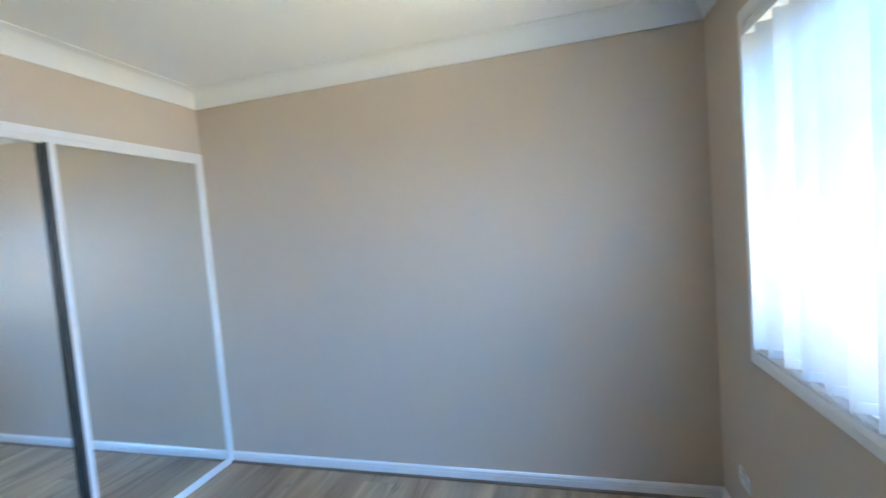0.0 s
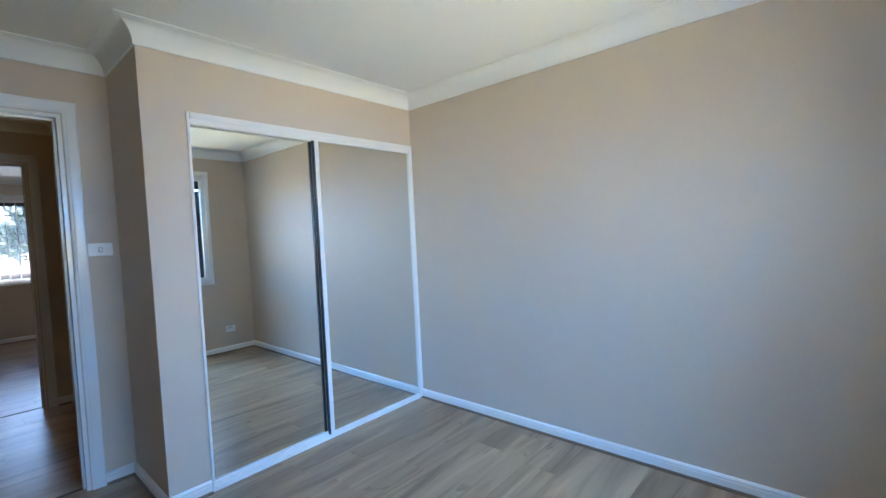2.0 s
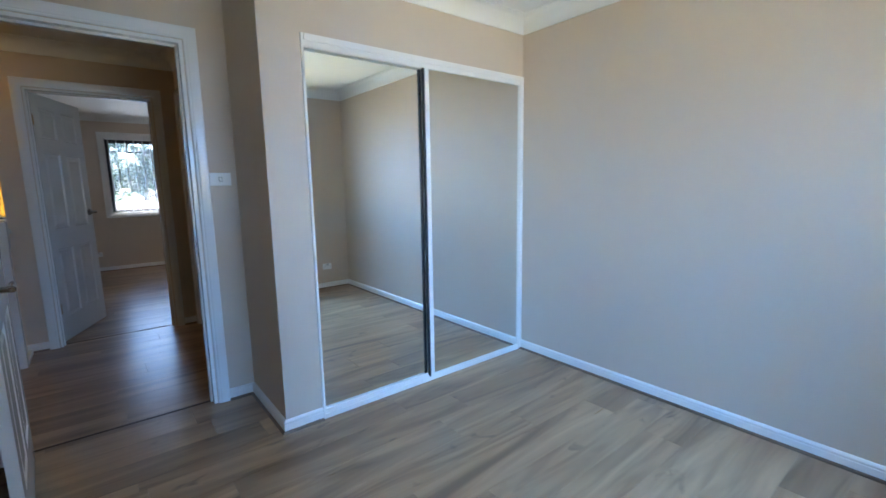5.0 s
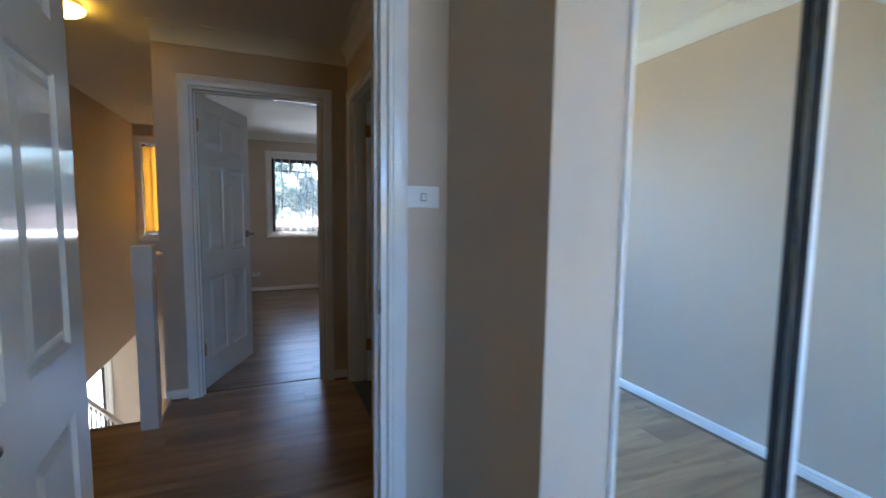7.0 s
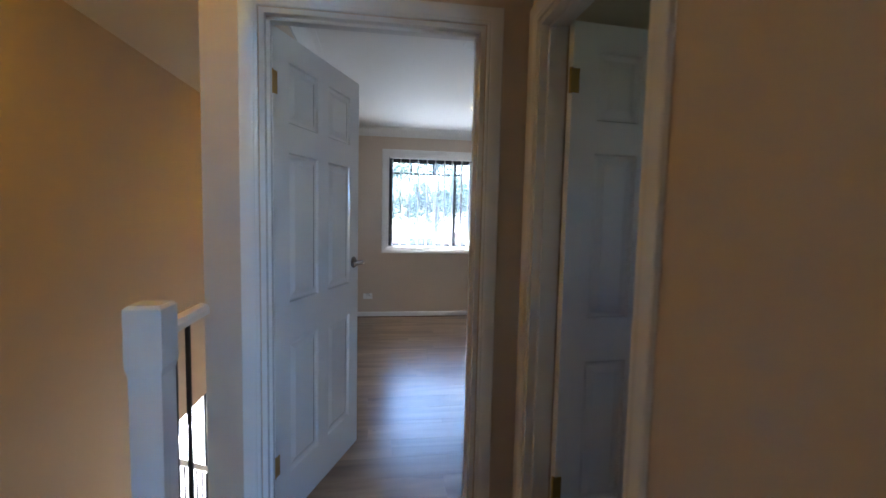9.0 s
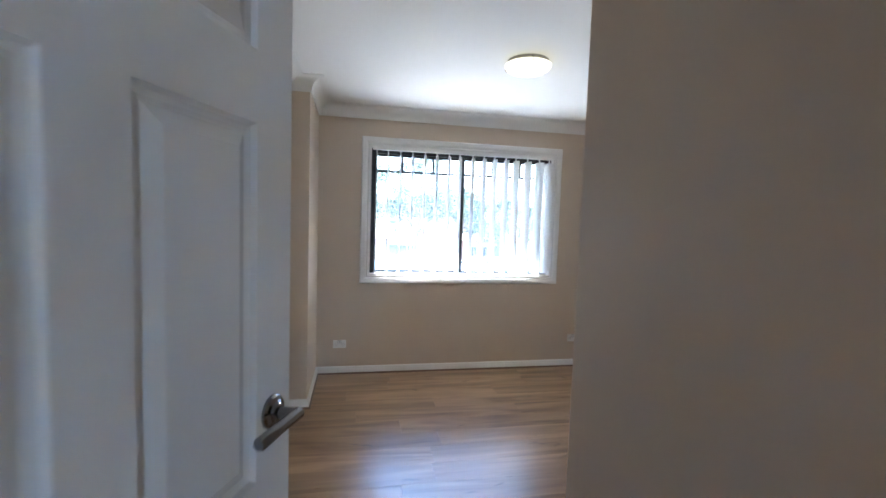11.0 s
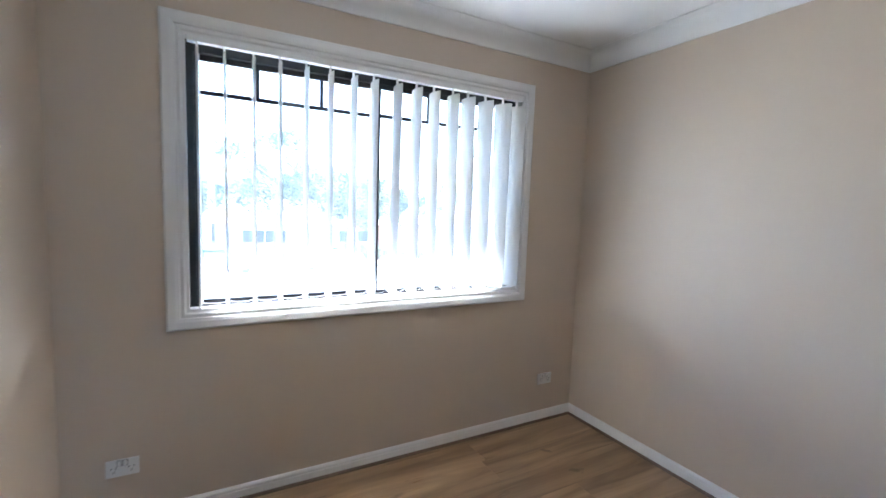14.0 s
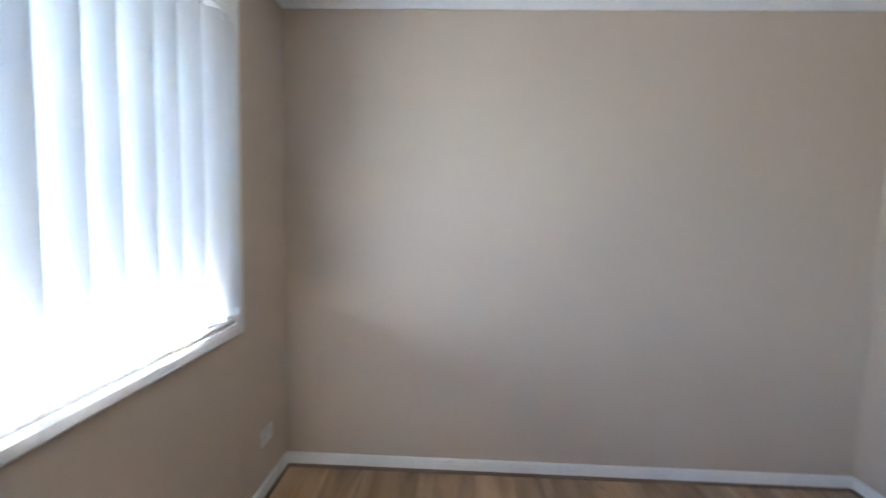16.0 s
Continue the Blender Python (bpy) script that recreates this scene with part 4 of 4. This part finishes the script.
def car(label, x, y, turn, paint):
    ob = thing("car", label, "car", (x, y, GROUND + 0.02), turn, "parked cars")
    side = [(-2.2, 0.45), (-2.25, 0.75), (-2.1, 0.95), (-1.2, 1.02), (-0.5, 1.45), (0.9, 1.48), (1.7, 1.05), (2.15, 0.95), (2.2, 0.5), (1.9, 0.28), (-1.9, 0.28)]
    s, n = Shape(), len(side)
    for y0, k in ((-0.86, 0.92), (-0.80, 1.0), (0.80, 1.0), (0.86, 0.92)):
        s.v += [(px, y0 * (0.86 if pz > 1.2 else 1.0), 0.28 + (pz - 0.28) * k) for px, pz in side]
    s.f += [(j * n + i, j * n + (i + 1) % n, (j + 1) * n + (i + 1) % n, (j + 1) * n + i) for j in range(3) for i in range(n)] + [tuple(range(n)), tuple(3 * n + i for i in reversed(range(n)))]
    part("body", s, paint, ob, smooth=True)
    for y0 in (-0.775, 0.765):
        g = Shape().add([(px, yy, pz) for yy in (y0, y0 + 0.01) for px, pz in ((-1.0, 1.03), (-0.45, 1.38), (0.85, 1.40), (1.4, 1.06))], [(0, 1, 2, 3), (7, 6, 5, 4), (0, 4, 5, 1), (1, 5, 6, 2), (2, 6, 7, 3), (3, 7, 4, 0)])
        part("side_window", g, CARGLASS, ob, "dark tinted side window")
    part("windscreen", Shape().add([(-1.17, -0.66, 1.06), (-1.17, 0.66, 1.06), (-0.55, 0.60, 1.44), (-0.55, -0.60, 1.44), (-1.15, -0.66, 1.02), (-1.15, 0.66, 1.02), (-0.5, 0.60, 1.42), (-0.5, -0.60, 1.42)],
         [(0, 1, 2, 3), (7, 6, 5, 4), (0, 4, 5, 1), (1, 5, 6, 2), (2, 6, 7, 3), (3, 7, 4, 0)]), CARGLASS, ob, "dark windscreen")
    for wx in (-1.35, 1.35):
        for wy in (-0.84, 0.66):
            w = part("wheel", Shape().lathe([(0.20, 0.0), (0.32, 0.02), (0.33, 0.09), (0.32, 0.16), (0.20, 0.18)], 20, (wx, wy, 0.33), "y"), RUBBER, ob, "black tyre", True)
            part("rim", Shape().lathe([(0.05, -0.006), (0.19, 0.004), (0.19, 0.176), (0.05, 0.186)], 12, (wx, wy, 0.33), "y"), CHROME, w, "alloy rim", True)
    return ob


car("white parked sedan across the sunlit street", -3.4, F + 25.5, 2, CARWHITE)
car("teal parked hatchback beside the white car", 1.4, F + 27.0, 181, CARBLUE)
car("white parked car on the driveway", 8.0, F + 27.5, 184, CARWHITE)


def house(label, x, y, w, d, h, skin):
    ob = thing("house", label, "house", (x, y, GROUND), 0, "houses across the street")
    holes = [(-w * 0.38, -w * 0.14, 0.9, 2.1), (w * 0.16, w * 0.40, 0.9, 2.1), (-0.05 * w, 0.04 * w, 0.0, 2.05)]
    part("wall", flat_wall("y", -w / 2, w / 2, 0, h, 0.0, 0.2, holes), skin, ob, "front wall")
    part("wall", Shape().box(-w / 2, -w / 2 + 0.2, 0.2, d, 0, h).box(w / 2 - 0.2, w / 2, 0.2, d, 0, h).box(-w / 2 + 0.2, w / 2 - 0.2, d - 0.2, d, 0, h), skin, ob)
    for a, b, z0, z1 in holes[:2]:
        win = part("window", Shape().box(a, b, 0.10, 0.12, z0, z1), CARGLASS, ob, "dark window")
        part("frame", Shape().box(a, b, 0.04, 0.10, z0, z0 + 0.06).box(a, b, 0.04, 0.10, z1 - 0.06, z1).box(a, a + 0.06, 0.04, 0.10, z0 + 0.06, z1 - 0.06).box(b - 0.06, b, 0.04, 0.10, z0 + 0.06, z1 - 0.06).box((a + b) / 2 - 0.03, (a + b) / 2 + 0.03, 0.04, 0.10, z0 + 0.06, z1 - 0.06), TRIM, win)
    a, b, z0, z1 = holes[2]
    part("door", Shape().box(a, b, 0.08, 0.12, z0, z1), FENCE, ob, "brown front door")
    e = 0.6
    r = Shape().add([(-w / 2 - e, -e, h), (w / 2 + e, -e, h), (w / 2 + e, d + e, h), (-w / 2 - e, d + e, h), (-w / 2 + d / 2, d / 2, h + 1.9), (w / 2 - d / 2, d / 2, h + 1.9)],
                    [(0, 3, 2, 1), (0, 1, 5, 4), (1, 2, 5), (2, 3, 4, 5), (3, 0, 4)])
    part("roof", r, ROOF, ob, "hipped tile roof")
    return ob


house("single-storey cream house with a tiled roof", -9.5, F + 33, 13, 9, 2.6, CREAM)
house("single-storey brick house behind the fence", 8.5, F + 35, 14, 9, 2.6, BRICK)
house("single-storey brick house down the street", 27, F + 34, 13, 9, 2.6, BRICK)
house("single-storey cream house up the street", -27, F + 34, 13, 9, 2.6, CREAM)

fence = thing("fence", "brown sheet-steel boundary fence across the street", "fence", (3.0, F + 30.2, GROUND))
for k in range(20):
    part("post", Shape().box(k * 0.9 - 0.03, k * 0.9 + 0.03, -0.03, 0.03, 0, 1.55, 0.006), FENCE, fence)
    if k < 19:
        ribs = [(k * 0.9 + 0.03 + 0.84 * i / 12, 0.012 if i % 2 else -0.012) for i in range(13)]
        part("panel", Shape().sweep(ribs, False, [(0.0, 0.06), (0.0, 1.5), (0.006, 1.5), (0.006, 0.06)], lambda a, b, z: (a, b, z)), FENCE, fence)


def leaf_cloud(rng, clumps, per, size):
    """Many small leaf blades scattered round clump centres of (x, y, z, radius)."""
    v, f = [], []
    for cx, cy, cz, cr in clumps:
        for _ in range(per):
            d = rng.normal(size=3)
            d *= cr * rng.uniform(0.35, 1.0) ** 0.5 / max(np.linalg.norm(d), 1e-6)
            p = np.array((cx + d[0], cy + d[1], cz + d[2] * 0.75))
            a, b = rng.normal(size=3), rng.normal(size=3)
            a *= size * rng.uniform(0.6, 1.3) / np.linalg.norm(a)
            b = np.cross(a, b)
            b *= 0.42 * size / max(np.linalg.norm(b), 1e-6)
            k = len(v)
            v += [tuple(p - a), tuple(p + b), tuple(p + a), tuple(p - b)]
            f += [(k, k + 1, k + 2, k + 3)]
    return v, f


def tree(label, x, y, h, spread, seed):
    rng = np.random.default_rng(seed)
    ob = thing("tree", label, "tree", (x, y, GROUND), 0, "street trees")
    lean = rng.uniform(-0.4, 0.4, 2)
    wood = Shape().tube([(0, 0, -0.1), (lean[0] * 0.3, lean[1] * 0.3, h * 0.25), (lean[0], lean[1], h * 0.5), (lean[0] * 1.4, lean[1] * 1.4, h * 0.85)], [0.03 * h + 0.04, 0.024 * h, 0.017 * h, 0.004 * h], 9)
    clumps = []
    for k in range(9):
        a, up = k * 2.4 + rng.uniform(-0.4, 0.4), rng.uniform(0.30, 0.62) * h
        reach = spread * rng.uniform(0.55, 1.0)
        tip = (lean[0] + reach * math.cos(a), lean[1] + reach * math.sin(a), min(up + h * rng.uniform(0.12, 0.32), h * 0.95))
        wood.tube([(lean[0] * up / h, lean[1] * up / h, up), (0.5 * tip[0], 0.5 * tip[1], up * 0.45 + tip[2] * 0.55), tip], [0.010 * h, 0.006 * h, 0.0025 * h], 6)
        for _ in range(3):
            clumps.append((tip[0] + rng.normal() * spread * 0.22, tip[1] + rng.normal() * spread * 0.22, tip[2] + rng.normal() * h * 0.05, spread * rng.uniform(0.20, 0.36)))
    clumps += [(lean[0] + rng.normal() * spread * 0.25, lean[1] + rng.normal() * spread * 0.25, h * rng.uniform(0.7, 0.98), spread * rng.uniform(0.22, 0.34)) for _ in range(7)]
    part("trunk", wood, BARK, ob, "grey bark trunk with limbs", True)
    v, f = leaf_cloud(rng, clumps, 210, 0.15)
    me = bpy.data.meshes.new("crown")
    me.from_pydata(v, [], f)
    me.materials.append(LEAF)
    crown = new("crown", me)
    crown.parent = ob
    tagged(crown, "loose green crown with gaps")
    return ob


for k, (x, y, h, s) in enumerate(((-9, 44, 7.5, 3.4), (-3.5, 47, 6.8, 3.0), (1.5, 49, 7.8, 3.6), (7, 46, 7.0, 3.2), (13, 48, 7.6, 3.5), (19, 44, 7.0, 3.0), (-16, 46, 7.8, 3.6), (27, 47, 7.8, 3.7), (35, 50, 8.0, 4.0), (-24, 48, 7.8, 3.8), (4.7, 27.3, 9.2, 3.0), (-1.0, 30.6, 6.6, 2.4), (9.5, 28.4, 6.8, 2.6), (-6.5, 29.5, 6.2, 2.4))):
    tree("tall leafy gum tree beyond the street" if y > 40 else "leafy garden tree in full sun across the street", x, F + y, h, s, 30 + k)

for k, x in enumerate((11.2, 13.4, 15.6)):
    rng = np.random.default_rng(90 + k)
    bush = thing("bush", "rounded green garden shrub before the fence", "shrub", (x, F + 29, GROUND), 0, "garden shrubs")
    part("stem", Shape().tube([(0, 0, -0.05), (0.05, 0, 0.5), (0, 0.05, 1.0)], [0.06, 0.04, 0.02], 7), BARK, bush, "short woody stem")
    v, f = leaf_cloud(rng, [(rng.normal() * 0.5, rng.normal() * 0.4, rng.uniform(0.4, 1.2), rng.uniform(0.4, 0.6)) for _ in range(12)], 60, 0.10)
    me = bpy.data.meshes.new("foliage")
    me.from_pydata(v, [], f)
    me.materials.append(HEDGE)
    o = new("foliage", me)
    o.parent = bush

rng = np.random.default_rng(7)
v, f = leaf_cloud(rng, [(rng.uniform(-140, 140), F + 75 + rng.uniform(0, 25), GROUND + rng.uniform(1, 5.5), rng.uniform(2.5, 4.5)) for _ in range(150)], 45, 0.7)
me = bpy.data.meshes.new("far_woods")
me.from_pydata(v, [], f)
me.materials.append(LEAF)
tagged(new("far_woods", me), "distant belt of hazy green trees", "trees", "", "stuff")

pole = thing("power_pole", "timber power pole with a crossarm and wires", "power pole", (16.5, F + 23.0, GROUND))
part("pole", Shape().tube([(0, 0, -0.1), (0, 0, 8.5)], [0.15, 0.11], 10), BARK, pole)
part("crossarm", Shape().box(-0.06, 0.06, -1.1, 1.1, 7.7, 7.82, 0.01), BARK, pole)
for dy in (-1.0, -0.4, 0.4, 1.0):
    part("wire", Shape().tube([(-60 + 4 * k, dy, 7.85 - 1.5 * (1 - ((k - 15) / 15) ** 2)) for k in range(31)], 0.012, 5), BLACK, pole)

# ---- laminate boards ----
BW, BL, BT = 0.188, 1.22, 0.011


def board_mesh(w, d):
    """A board with softly eased top edges."""
    e = 0.0008
    s = Shape().add([(0, 0, -BT), (w, 0, -BT), (w, d, -BT), (0, d, -BT), (0, 0, -e), (w, 0, -e), (w, d, -e), (0, d, -e), (e, e, 0), (w - e, e, 0), (w - e, d - e, 0), (e, d - e, 0)],
                    [(0, 1, 5, 4), (1, 2, 6, 5), (2, 3, 7, 6), (3, 0, 4, 7), (4, 5, 9, 8), (5, 6, 10, 9), (6, 7, 11, 10), (7, 4, 8, 11), (8, 9, 10, 11)])
    return s.mesh("plank", PLANK)


shared = {}
floor_ob = bpy.data.objects["floor"]
gap = 0.0004
rng = random.Random(5)
for x0, x1, y0, y1 in ((W1, EAST, S1, WR + 0.02), (W1, NIB, WR + 0.02, 3.278), (SW, NIB, 3.292, VOID_Y - 0.03), (VOID_X - 0.035, NIB, VOID_Y - 0.03, 5.158), (R2W, NIB2, 5.172, R2C), (R2W, EAST, R2C, F)):
    y, row = y0, 0
    while y < y1 - 0.004:
        top_y = min(y + BW, y1)
        x = x0 - (0.12 + rng.uniform(0, 1.0)) * 1.0
        while x < x1:
            a, b = max(x, x0), min(x + BL, x1)
            if b - a > 0.01:
                key = (round(b - a, 3), round(top_y - y, 3))
                if key not in shared:
                    shared[key] = board_mesh(b - a - gap, top_y - y - gap)
                o = new("plank", shared[key])
                o.location = (a, y, 0)
                o.parent = floor_ob
            x += BL
        y = top_y
